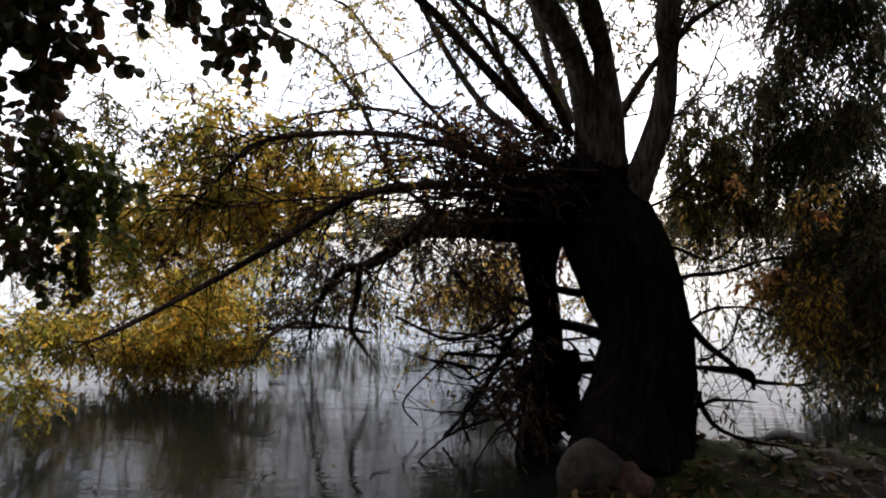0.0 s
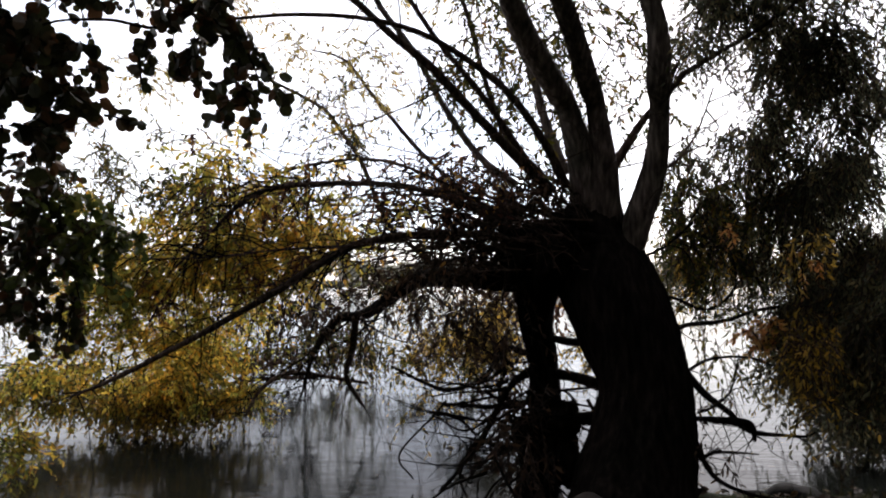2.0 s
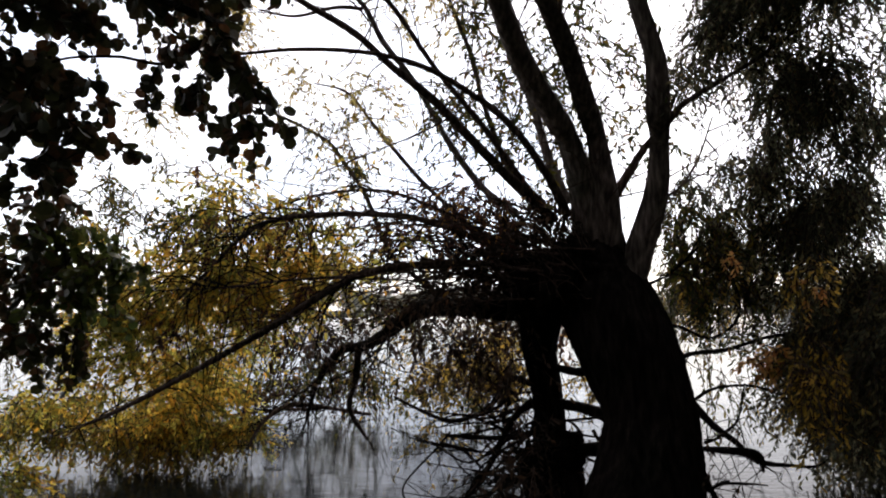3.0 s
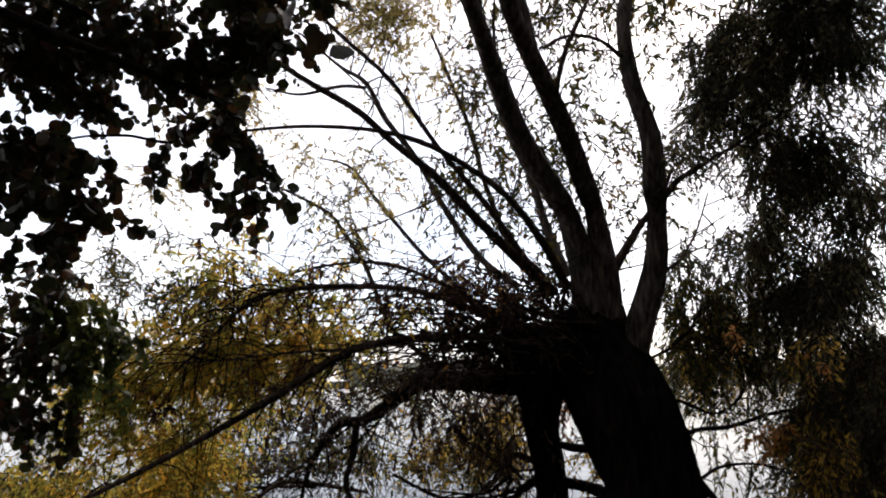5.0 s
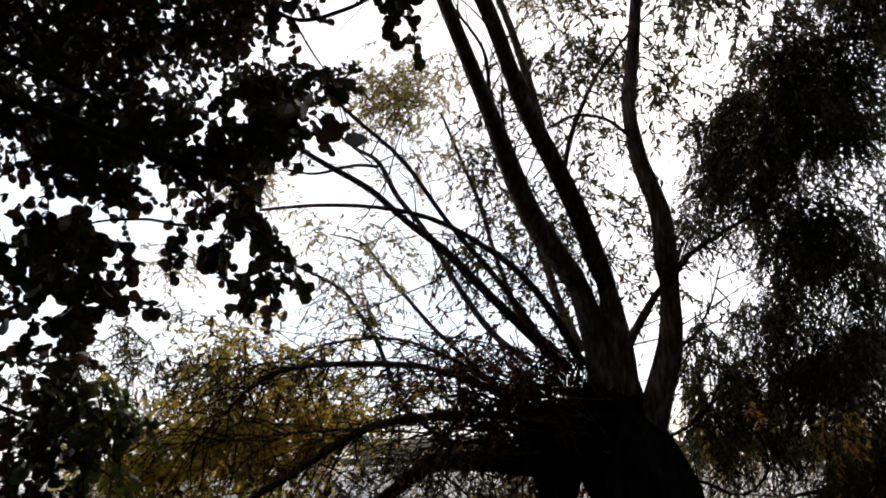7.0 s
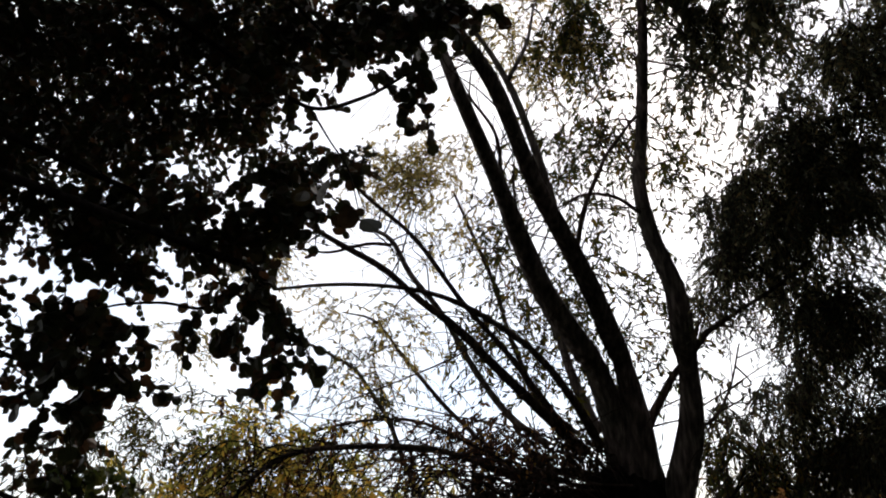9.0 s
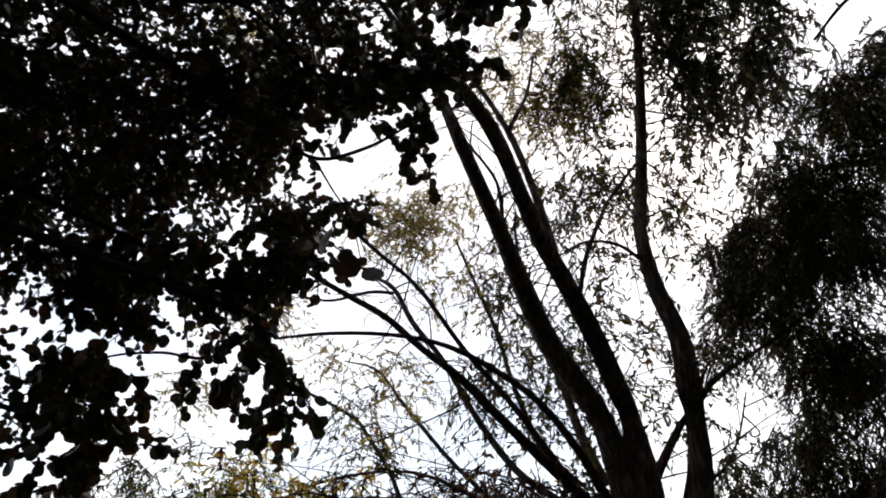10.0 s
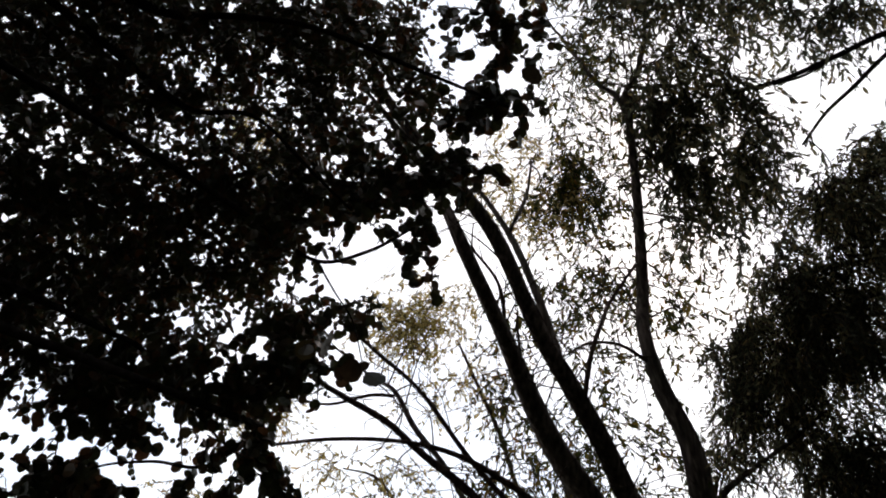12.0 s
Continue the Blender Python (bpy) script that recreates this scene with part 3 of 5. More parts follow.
SNAG_B = [(0.78, 5.08, 0.86, 0.045), (1.01, 4.93, 0.84, 0.040), (1.21, 4.72, 0.79, 0.048)]
SNAG_C = [(0.80, 5.08, 0.55, 0.069), (0.97, 4.94, 0.54, 0.050), (1.20, 4.69, 0.59, 0.056)]
SNAG_D = [(0.06, 5.35, 0.59, 0.010), (-0.06, 5.42, 0.44, 0.009), (-0.32, 5.44, 0.14, 0.008), (-0.21, 5.54, -0.08, 0.007)]
SNAG_E = [(0.74, 5.10, 0.64, 0.024), (0.48, 5.22, 0.57, 0.020), (0.04, 5.44, 0.55, 0.015)]
SNAG_F = [(0.74, 5.14, 0.89, 0.031), (0.54, 5.14, 0.72, 0.028), (0.35, 5.19, 0.35, 0.025), (0.15, 5.22, 0.07, 0.016), (0.01, 5.28, -0.11, 0.011)]
SNAG_G = [(0.72, 5.15, 0.98, 0.028), (0.54, 5.38, 1.00, 0.026), (0.37, 5.56, 0.74, 0.023), (0.04, 5.86, 0.60, 0.018), (-0.44, 6.17, 0.76, 0.011)]
SNAG_H = [(0.77, 5.03, 0.34, 0.027), (0.51, 5.05, 0.29, 0.022), (0.30, 5.18, 0.31, 0.016), (0.17, 5.22, 0.05, 0.012), (0.21, 5.17, -0.10, 0.009)]
SNAG_I = [(0.52, 4.91, 0.58, 0.015), (0.58, 4.86, 0.38, 0.015), (0.62, 4.83, 0.10, 0.013)]
SNAG_J = [(0.30, 5.19, 0.35, 0.012), (0.15, 5.27, 0.47, 0.011), (-0.06, 5.33, 0.50, 0.007)]
SNAG_K = [(0.15, 5.22, 0.07, 0.011), (0.26, 5.20, -0.01, 0.009), (0.22, 5.28, 0.28, 0.007)]
SNAGS = [SNAG_A, SNAG_B, SNAG_C, SNAG_D, SNAG_E, SNAG_F, SNAG_G, SNAG_H, SNAG_I, SNAG_J, SNAG_K]
BANK_SNAG_A = [(1.67, 4.50, 0.94, 0.030), (1.80, 4.48, 0.79, 0.025), (1.94, 4.45, 0.68, 0.020), (2.09, 4.47, 0.55, 0.017), (2.35, 4.56, 0.50, 0.012), (2.53, 4.57, 0.49, 0.009), (2.62, 4.59, 0.53, 0.006)]
BANK_SNAG_B = [(1.61, 4.55, 1.21, 0.021), (1.75, 4.61, 1.25, 0.015), (1.97, 4.62, 1.27, 0.014), (2.29, 4.70, 1.35, 0.012), (2.63, 4.75, 1.41, 0.011), (2.78, 4.79, 1.58, 0.009), (2.96, 4.79, 1.60, 0.006)]
BANK_SNAG_C = [(1.69, 4.54, 0.93, 0.013), (1.86, 4.54, 1.02, 0.010), (2.17, 4.62, 1.02, 0.009), (2.40, 4.61, 0.93, 0.006)]
BANK_SNAG_D = [(1.68, 4.36, 0.51, 0.020), (1.76, 4.27, 0.31, 0.017), (1.95, 4.21, 0.22, 0.012), (2.21, 4.19, 0.18, 0.008)]
BANK_SNAG_E = [(1.71, 4.43, 0.64, 0.017), (1.87, 4.42, 0.63, 0.023), (2.05, 4.39, 0.61, 0.025), (2.09, 4.40, 0.50, 0.011)]
BANK_SNAG_F = [(1.54, 4.64, 1.44, 0.018), (1.70, 4.74, 1.43, 0.011), (1.94, 4.75, 1.35, 0.009), (2.15, 4.77, 1.52, 0.008), (2.15, 4.87, 1.85, 0.006)]
BANK_SNAG_G = [(1.67, 4.28, 0.41, 0.013), (1.76, 4.26, 0.46, 0.010), (1.92, 4.30, 0.45, 0.008), (2.08, 4.33, 0.43, 0.004)]
BANK_SNAG_H = [(1.73, 4.43, 0.68, 0.012), (1.86, 4.49, 0.71, 0.009), (2.01, 4.56, 0.81, 0.007), (2.11, 4.65, 1.04, 0.005)]
BANK_SNAG_I = [(1.45, 4.61, 1.73, 0.012), (1.62, 4.65, 1.81, 0.009), (1.83, 4.67, 1.99, 0.006)]
SNAGS_BANK = [BANK_SNAG_A, BANK_SNAG_B, BANK_SNAG_C, BANK_SNAG_D, BANK_SNAG_E, BANK_SNAG_F, BANK_SNAG_G, BANK_SNAG_H, BANK_SNAG_I]
first, second, third = uprights
holders = [third, third, third, second, second, second, third, first, first, third, third]
holders += [poles[3], willow, willow, willow, willow, willow, poles[5], low_limb, low_limb, low_limb]
for k, (pts, holder) in enumerate(zip(ARMS + BRANCHES, holders)):
    bough("branch", pts, BARK_GREY if k in (0, 1, 3, 4) else BARK_POLE, holder, "", 8, 0.06, 40 + k)
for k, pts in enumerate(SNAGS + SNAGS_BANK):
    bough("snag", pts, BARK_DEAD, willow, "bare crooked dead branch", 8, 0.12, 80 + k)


def twig_fan(lines, seed, count, length, radius, spread=1.0, sag=0.35):
    """Fine side twigs that fork from the given boughs."""
    rng = np.random.default_rng(seed)
    dense = [smooth_line(p, 6) for p in lines]
    size = np.array([len(d) for d in dense], float)
    out = []
    for _ in range(count):
        d = dense[rng.choice(len(dense), p=size / size.sum())]
        i = rng.integers(1, len(d) - 1)
        p = d[i, :3]
        tan = unit(d[i + 1, :3] - d[i - 1, :3])
        dirn = unit(tan * 0.8 + rng.normal(size=3) * spread * np.array([1, 0.8, 0.8]))
        ln = length * rng.uniform(0.4, 1.3)
        a = p + dirn * ln * 0.35 + rng.normal(0, 0.03, 3)
        b = p + dirn * ln * 0.7 + np.array([0, 0, -sag * ln * 0.25]) + rng.normal(0, 0.05, 3)
        e = p + dirn * ln + np.array([0, 0, -sag * ln * 0.6]) + rng.normal(0, 0.07, 3)
        r = radius * rng.uniform(0.6, 1.2)
        out.append(tube(smooth_line([(*p, r), (*a, r * 0.75), (*b, r * 0.5), (*e, r * 0.2)], 4), 4))
    return join(out)


def tangle(seed, count):
    """Crooked drowned boughs round the split stem."""
    rng = np.random.default_rng(seed)
    for _ in range(count):
        p = np.array([rng.normal(0.62, 0.2), rng.normal(5.05, 0.15), rng.uniform(0.0, 0.95)])
        ln, r = rng.uniform(0.35, 1.0), rng.uniform(0.004, 0.015)
        d = unit(np.array([rng.normal(-0.55, 0.6), rng.normal(0, 0.5), rng.normal(-0.2, 0.5)]))
        pts = [(*p, r)]
        for s in (0.35, 0.7, 1.0):
            d = unit(d + rng.normal(0, 0.3, 3))
            p = p + d * ln * 0.35
            pts.append((*p, r * (1 - 0.7 * s)))
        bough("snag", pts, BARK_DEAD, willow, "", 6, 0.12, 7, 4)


tangle(9, 80)


def drooping_branches(seed, count):
    """Bare crooked branches that droop from the low limb towards the water, each with a few forks."""
    rng = np.random.default_rng(seed)
    line, forks = smooth_line(CROOKED, 8), []
    for _ in range(count):
        p = line[rng.integers(14, len(line) - 4), :3]
        ln, r = rng.uniform(0.5, 1.1), rng.uniform(0.006, 0.013)
        d = unit(np.array([rng.normal(-0.3, 0.6), rng.normal(0.1, 0.5), rng.normal(-0.55, 0.3)]))
        pts = [(*p, r)]
        for s in (0.25, 0.5, 0.75, 1.0):
            d = unit(d + rng.normal(0, 0.32, 3) + np.array([0, 0, -0.08]))
            p = p + d * ln * 0.25
            if p[2] < LEVEL:
                break
            pts.append((*p, r * (1 - 0.75 * s)))
            e = p + unit(d + rng.normal(0, 0.7, 3)) * ln * rng.uniform(0.15, 0.35)
            forks.append(tube(smooth_line([(*p, r * 0.45), (*((p + e) / 2 + rng.normal(0, 0.02, 3)), r * 0.35), (*e, r * 0.12)], 4), 4))
        if len(pts) > 2:
            bough("branch", pts, BARK_DEAD, low_limb, "", 6, 0.1, 8, 4)
    part("side_brushwood", join(forks), BARK_DEAD, low_limb, kind="stuff")


drooping_branches(14, 24)
part("side_brushwood", twig_fan(POLES + BRANCHES, 3, 200, 0.7, 0.0045, 0.9), BARK_POLE, willow, kind="stuff")
part("side_brushwood", twig_fan(UPRIGHTS + ARMS, 4, 150, 0.8, 0.006, 1.0), BARK_POLE, willow, kind="stuff")
part("side_brushwood", twig_fan(SNAGS + SNAGS_BANK + BRANCHES[-3:], 5, 200, 0.42, 0.0045, 1.1, 0.7), BARK_DEAD, willow, kind="stuff")


part("side_brushwood", twig_fan([POLES[5], POLES[6], BRANCHES[5], BRANCHES[6], CROOKED] + BRANCHES[-3:], 6, 300, 0.75, 0.006, 0.9, 1.1), BARK_DEAD, willow, kind="stuff")


def head_shoots(seed, count):
    """Thin shoots that spring from the pollard head: long ones arch over the water, short ones bristle on the head."""
    rng = np.random.default_rng(seed)
    for k in range(count):
        arching = k % 5 < 2
        p = np.array([rng.uniform(0.35 if arching else 0.55, 1.1), rng.uniform(4.4, 4.95), rng.uniform(1.6, 2.05)])
        turn = rng.uniform(radians(146), radians(186)) if arching else rng.uniform(radians(85), radians(170))
        ln = rng.uniform(0.8, 2.0) if arching else rng.uniform(0.2, 0.5)
        d = np.array([math.cos(turn), rng.normal(0, 0.3), math.sin(turn)])
        r = rng.uniform(0.005, 0.011) if arching else rng.uniform(0.003, 0.006)
        pts = []
        for s in (0, 0.3, 0.65, 1.0):
            q = p + d * ln * s + np.array([-0.10 * ln * s * s, 0, (0.16 * s - 0.34 * s * s) * ln]) + rng.normal(0, 0.015 + 0.03 * s, 3)
            pts.append((*q, r * (1 - 0.75 * s)))
        part("shoot", tube(smooth_line(pts, 5), 5), BARK_POLE, willow)


head_shoots(8, 140)

YELLOW = [
    (-2.62, 5.98, 1.71, 0.59, 0.60, 0.56, 190),
    (-2.79, 6.21, 1.02, 0.72, 0.60, 0.55, 200),
    (-1.74, 5.77, 1.85, 0.57, 0.70, 0.41, 228),
    (-1.05, 5.52, 1.93, 0.48, 0.70, 0.34, 60),
    (-2.08, 6.50, 1.22, 0.70, 0.70, 0.47, 110),
    (-3.55, 6.23, 0.70, 0.50, 0.60, 0.28, 40),
    (-3.43, 5.36, 0.12, 0.28, 0.40, 0.22, 46),
    (-1.73, 5.35, 2.63, 0.21, 0.30, 0.20, 20),
    (-1.33, 5.68, 1.61, 0.45, 0.40, 0.30, 40),
    (-0.27, 5.00, 2.03, 0.22, 0.40, 0.13, 10),
]
YELLOW_LOW = [
    (-2.97, 7.31, 0.36, 0.58, 0.50, 0.27, 189),
    (-3.67, 7.31, 0.35, 0.57, 0.50, 0.28, 95),
    (-2.50, 7.31, 0.33, 0.27, 0.50, 0.24, 77),
    (-4.55, 7.30, 0.29, 0.67, 0.50, 0.27, 107),
    (-2.85, 7.32, 0.77, 0.54, 0.50, 0.34, 184),
    (-4.74, 7.31, 0.36, 0.38, 0.50, 0.23, 55),
    (-4.17, 7.31, 0.43, 0.44, 0.50, 0.29, 70),
    (-4.74, 7.30, 0.02, 0.30, 0.50, 0.17, 23),
    (-3.10, 7.30, 0.14, 0.55, 0.50, 0.10, 73),
    (-3.92, 7.30, 0.14, 0.43, 0.50, 0.09, 34),
    (-2.16, 7.30, 0.24, 0.27, 0.50, 0.20, 48),
    (-2.35, 7.32, 0.74, 0.31, 0.50, 0.31, 76),
]
GOLD = [
    (-1.74, 6.15, 2.30, 0.44, 0.40, 0.28, 69),
    (-1.19, 6.29, 2.16, 0.33, 0.40, 0.25, 40),
    (-1.60, 6.22, 1.83, 0.44, 0.40, 0.25, 74),
    (-2.00, 6.11, 1.56, 0.44, 0.40, 0.25, 74),
    (-2.32, 5.99, 1.77, 0.44, 0.40, 0.28, 57),
    (-2.31, 5.99, 1.26, 0.44, 0.40, 0.22, 55),
    (-1.20, 6.32, 1.73, 0.33, 0.40, 0.17, 21),
    (-2.66, 5.85, 1.56, 0.33, 0.40, 0.33, 52),
    (-0.77, 6.37, 2.06, 0.22, 0.40, 0.22, 14),
    (-2.06, 6.01, 2.54, 0.28, 0.40, 0.17, 15),
]
YELLOW_BEHIND = [
    (0.10, 7.00, 0.90, 0.54, 0.80, 0.36, 140),
    (0.50, 7.50, 0.98, 0.42, 0.80, 0.42, 181),
    (-0.28, 7.52, 1.17, 0.39, 0.70, 0.45, 15),
    (1.62, 7.31, 0.68, 0.26, 0.50, 0.23, 57),
    (-0.09, 5.92, 0.38, 0.16, 0.30, 0.13, 11),
    (2.51, 6.02, 1.92, 0.28, 0.60, 0.22, 15),
    (3.94, 7.00, 1.74, 0.31, 0.50, 0.28, 63),
    (-0.57, 7.98, 0.80, 0.48, 0.60, 0.41, 10),
]
OLIVE = [
    (-2.56, 5.96, 2.27, 0.67, 0.80, 0.28, 62),
    (-3.01, 5.85, 2.40, 0.51, 0.70, 0.26, 35),
    (-1.68, 5.94, 2.42, 0.69, 0.70, 0.27, 62),
    (-0.90, 5.78, 3.03, 0.62, 0.80, 0.41, 53),
    (-1.77, 7.30, 1.06, 0.78, 1.00, 0.39, 55),
    (-0.89, 8.43, 0.61, 0.81, 1.00, 0.37, 60),
    (-3.76, 6.51, 1.17, 0.58, 0.70, 0.39, 90),
    (-4.20, 6.76, 0.51, 0.55, 0.70, 0.21, 54),
    (0.34, 8.48, 0.61, 0.73, 0.80, 0.37, 210),
    (-0.85, 6.98, 1.38, 0.72, 0.80, 0.30, 58),
    (2.56, 6.34, 1.67, 0.35, 0.60, 0.29, 66),
    (2.27, 6.66, 1.56, 0.24, 0.50, 0.36, 56),
]
FRINGE = [
    (-2.92, 10.81, 0.28, 0.58, 0.80, 0.19, 25),
    (-2.08, 10.81, 0.30, 0.57, 0.80, 0.21, 23),
    (-1.24, 10.81, 0.28, 0.56, 0.80, 0.17, 18),
    (-0.49, 10.81, 0.30, 0.37, 0.80, 0.19, 13),
    (-3.61, 10.80, 0.20, 0.39, 0.80, 0.24, 23),
    (0.44, 10.80, 0.16, 0.56, 0.80, 0.19, 17),
    (-1.70, 10.81, 0.54, 1.04, 0.80, 0.28, 19),
]
CURTAIN = [
    (-3.17, 10.70, 0.80, 0.44, 0.60, 0.48, 15),
    (-2.53, 10.68, 0.98, 0.43, 0.60, 0.43, 13),
    (-2.80, 10.71, 0.45, 0.54, 0.60, 0.19, 17),
    (-1.98, 10.67, 1.21, 0.52, 0.60, 0.34, 14),
    (-1.61, 10.70, 0.52, 0.43, 0.60, 0.28, 11),
    (-1.07, 10.70, 0.39, 0.43, 0.60, 0.19, 11),
    (-2.35, 10.72, 0.30, 0.38, 0.60, 0.13, 14),
    (0.67, 10.67, 0.98, 0.42, 0.60, 0.42, 21),
    (0.99, 10.69, 0.43, 0.33, 0.60, 0.33, 13),
    (-1.25, 10.66, 1.42, 0.52, 0.60, 0.20, 12),
    (-0.29, 10.70, 0.34, 0.43, 0.60, 0.28, 17),
    (0.40, 10.69, 0.43, 0.43, 0.60, 0.24, 10),
    (-3.08, 10.72, 0.20, 0.48, 0.60, 0.14, 15),
    (-1.80, 10.72, 0.18, 0.57, 0.60, 0.09, 9),
]
HIGH = [
    (-0.73, 5.51, 3.28, 0.75, 0.80, 0.45, 68),
    (-0.39, 5.46, 4.51, 0.48, 0.70, 0.64, 35),
    (-0.03, 5.25, 4.90, 0.59, 0.80, 0.48, 37),
    (-1.80, 5.45, 3.95, 0.43, 0.60, 0.32, 48),
    (-0.48, 5.34, 4.92, 0.60, 0.60, 0.60, 94),
    (0.63, 4.70, 5.77, 0.49, 0.80, 0.60, 80),
    (0.27, 4.54, 5.98, 0.43, 0.60, 0.43, 35),
    (0.57, 4.78, 6.00, 0.56, 0.70, 0.56, 80),
    (-1.85, 4.13, 6.16, 0.39, 0.60, 0.44, 95),
    (-1.85, 5.43, 3.95, 0.32, 0.50, 0.32, 42),
    (-0.56, 5.34, 4.90, 0.60, 0.60, 0.60, 94),
    (-2.60, 5.36, 3.34, 0.32, 0.50, 0.27, 25),
    (-0.18, 5.37, 4.27, 0.62, 0.60, 0.57, 63),
]
MIDDLE = [
    (0.83, 5.35, 3.03, 0.97, 1.00, 0.77, 170),
    (1.27, 5.20, 3.83, 0.45, 0.80, 0.75, 73),
    (1.01, 4.86, 4.59, 0.60, 0.80, 0.40, 78),
    (1.76, 4.80, 4.34, 0.35, 0.60, 0.50, 28),
    (1.92, 5.13, 2.78, 0.34, 0.60, 0.53, 10),
    (1.07, 4.55, 5.69, 0.53, 0.80, 0.64, 130),
    (1.15, 4.52, 4.70, 0.34, 0.60, 0.29, 38),
    (1.22, 4.68, 5.66, 0.49, 0.70, 0.54, 120),
    (1.23, 3.94, 6.79, 0.68, 0.80, 0.68, 140),
    (1.73, 4.92, 4.57, 0.47, 0.60, 0.47, 30),
    (0.56, 5.06, 3.93, 0.63, 0.80, 0.77, 82),
    (1.64, 4.75, 4.50, 0.35, 0.50, 0.35, 16),
    (0.43, 4.93, 3.77, 0.28, 0.50, 0.42, 25),
    (-0.03, 5.41, 3.05, 0.58, 0.60, 0.39, 38),
]
DENSE = [
    (1.62, 3.70, 6.07, 0.19, 0.60, 0.29, 53),
    (1.81, 3.93, 5.78, 0.24, 0.60, 0.28, 87),
    (2.05, 3.72, 5.87, 0.24, 0.60, 0.28, 76),
    (1.96, 4.16, 5.48, 0.24, 0.60, 0.24, 74),
    (2.20, 4.04, 5.48, 0.24, 0.60, 0.28, 98),
    (2.43, 3.92, 5.47, 0.24, 0.60, 0.24, 65),
    (2.48, 4.08, 5.26, 0.19, 0.60, 0.19, 45),
    (2.25, 4.27, 5.18, 0.24, 0.60, 0.19, 43),
    (1.83, 4.44, 5.22, 0.19, 0.60, 0.19, 25),
    (2.05, 4.50, 5.01, 0.24, 0.60, 0.19, 25),
    (2.33, 4.44, 4.90, 0.24, 0.60, 0.13, 16),
    (2.32, 3.63, 5.81, 0.24, 0.60, 0.19, 40),
    (1.99, 3.50, 6.08, 0.34, 0.60, 0.16, 52),
    (1.60, 4.01, 5.80, 0.13, 0.60, 0.29, 29),
]
DENSE_TOP = [
    (1.84, 3.26, 6.45, 0.42, 0.60, 0.26, 108),
    (2.37, 3.17, 6.28, 0.37, 0.60, 0.26, 95),
    (2.91, 3.14, 5.97, 0.26, 0.60, 0.21, 50),
    (2.70, 3.13, 6.12, 0.24, 0.60, 0.21, 33),
    (3.12, 2.95, 5.96, 0.21, 0.60, 0.21, 43),
    (1.32, 3.36, 6.55, 0.26, 0.60, 0.26, 45),
    (2.01, 2.84, 6.65, 1.05, 0.60, 0.32, 379),
    (0.93, 2.93, 6.91, 0.63, 0.60, 0.32, 163),
]
HEAD_LEAVES = [
    (0.20, 4.84, 2.22, 0.23, 0.30, 0.15, 12),
    (0.49, 4.84, 2.05, 0.23, 0.30, 0.19, 42),
    (0.28, 4.87, 1.87, 0.32, 0.30, 0.15, 16),
    (-0.01, 4.86, 2.03, 0.23, 0.30, 0.15, 9),
    (0.63, 4.80, 2.23, 0.19, 0.30, 0.15, 22),
    (-0.05, 4.88, 1.79, 0.28, 0.30, 0.11, 9),
    (0.83, 4.78, 2.13, 0.15, 0.30, 0.15, 17),
    (-0.34, 4.85, 2.01, 0.25, 0.30, 0.21, 6),
    (0.49, 4.86, 1.72, 0.25, 0.30, 0.11, 16),
    (-0.09, 4.81, 2.38, 0.17, 0.30, 0.11, 3),
]
SNAG_LEAVES = [
    (1.83, 4.28, 0.71, 0.12, 0.20, 0.11, 3),
    (1.84, 4.20, 0.36, 0.14, 0.20, 0.10, 3),
    (1.76, 4.27, 0.53, 0.08, 0.20, 0.12, 2),
    (0.46, 4.57, 0.42, 0.16, 0.20, 0.20, 15),
    (0.62, 4.60, 0.61, 0.12, 0.20, 0.16, 9),
    (0.69, 4.52, 0.31, 0.16, 0.20, 0.20, 18),
    (0.35, 4.62, 0.60, 0.16, 0.20, 0.12, 5),
]
VEIL_ABOVE = [
    (1.87, 4.92, 2.17, 0.21, 0.30, 0.23, 25),
    (2.04, 4.88, 1.92, 0.21, 0.30, 0.23, 29),
    (2.25, 4.77, 2.07, 0.21, 0.30, 0.27, 30),
    (2.15, 4.84, 1.68, 0.21, 0.30, 0.23, 25),
    (1.84, 4.97, 1.76, 0.18, 0.30, 0.23, 17),
]
VEIL = [
    (1.81, 4.91, 1.57, 0.18, 0.30, 0.18, 15),
    (2.03, 4.82, 1.53, 0.18, 0.30, 0.18, 15),
    (2.23, 4.73, 1.57, 0.18, 0.30, 0.13, 10),
    (1.88, 4.87, 1.28, 0.22, 0.30, 0.18, 16),
    (2.16, 4.75, 1.24, 0.18, 0.30, 0.13, 10),
    (1.94, 4.83, 1.03, 0.18, 0.30, 0.13, 10),
    (2.07, 4.75, 0.82, 0.13, 0.30, 0.13, 6),
    (1.85, 4.89, 1.78, 0.13, 0.30, 0.13, 10),
    (2.26, 4.68, 0.97, 0.12, 0.30, 0.22, 9),
    (1.73, 4.91, 2.08, 0.12, 0.30, 0.22, 17),
    (1.88, 4.85, 2.15, 0.16, 0.30, 0.16, 15),
    (2.03, 4.81, 1.94, 0.16, 0.30, 0.18, 17),
    (1.79, 4.91, 1.86, 0.13, 0.30, 0.16, 14),
]
FOOT = [
    (-3.62, 7.39, 0.10, 0.43, 0.40, 0.10, 59),
    (-3.05, 7.39, 0.05, 0.56, 0.40, 0.11, 106),
    (-2.41, 7.39, 0.07, 0.34, 0.40, 0.11, 50),
    (-2.86, 7.39, 0.22, 0.55, 0.40, 0.10, 50),
    (-3.49, 7.39, 0.22, 0.43, 0.40, 0.10, 36),
]
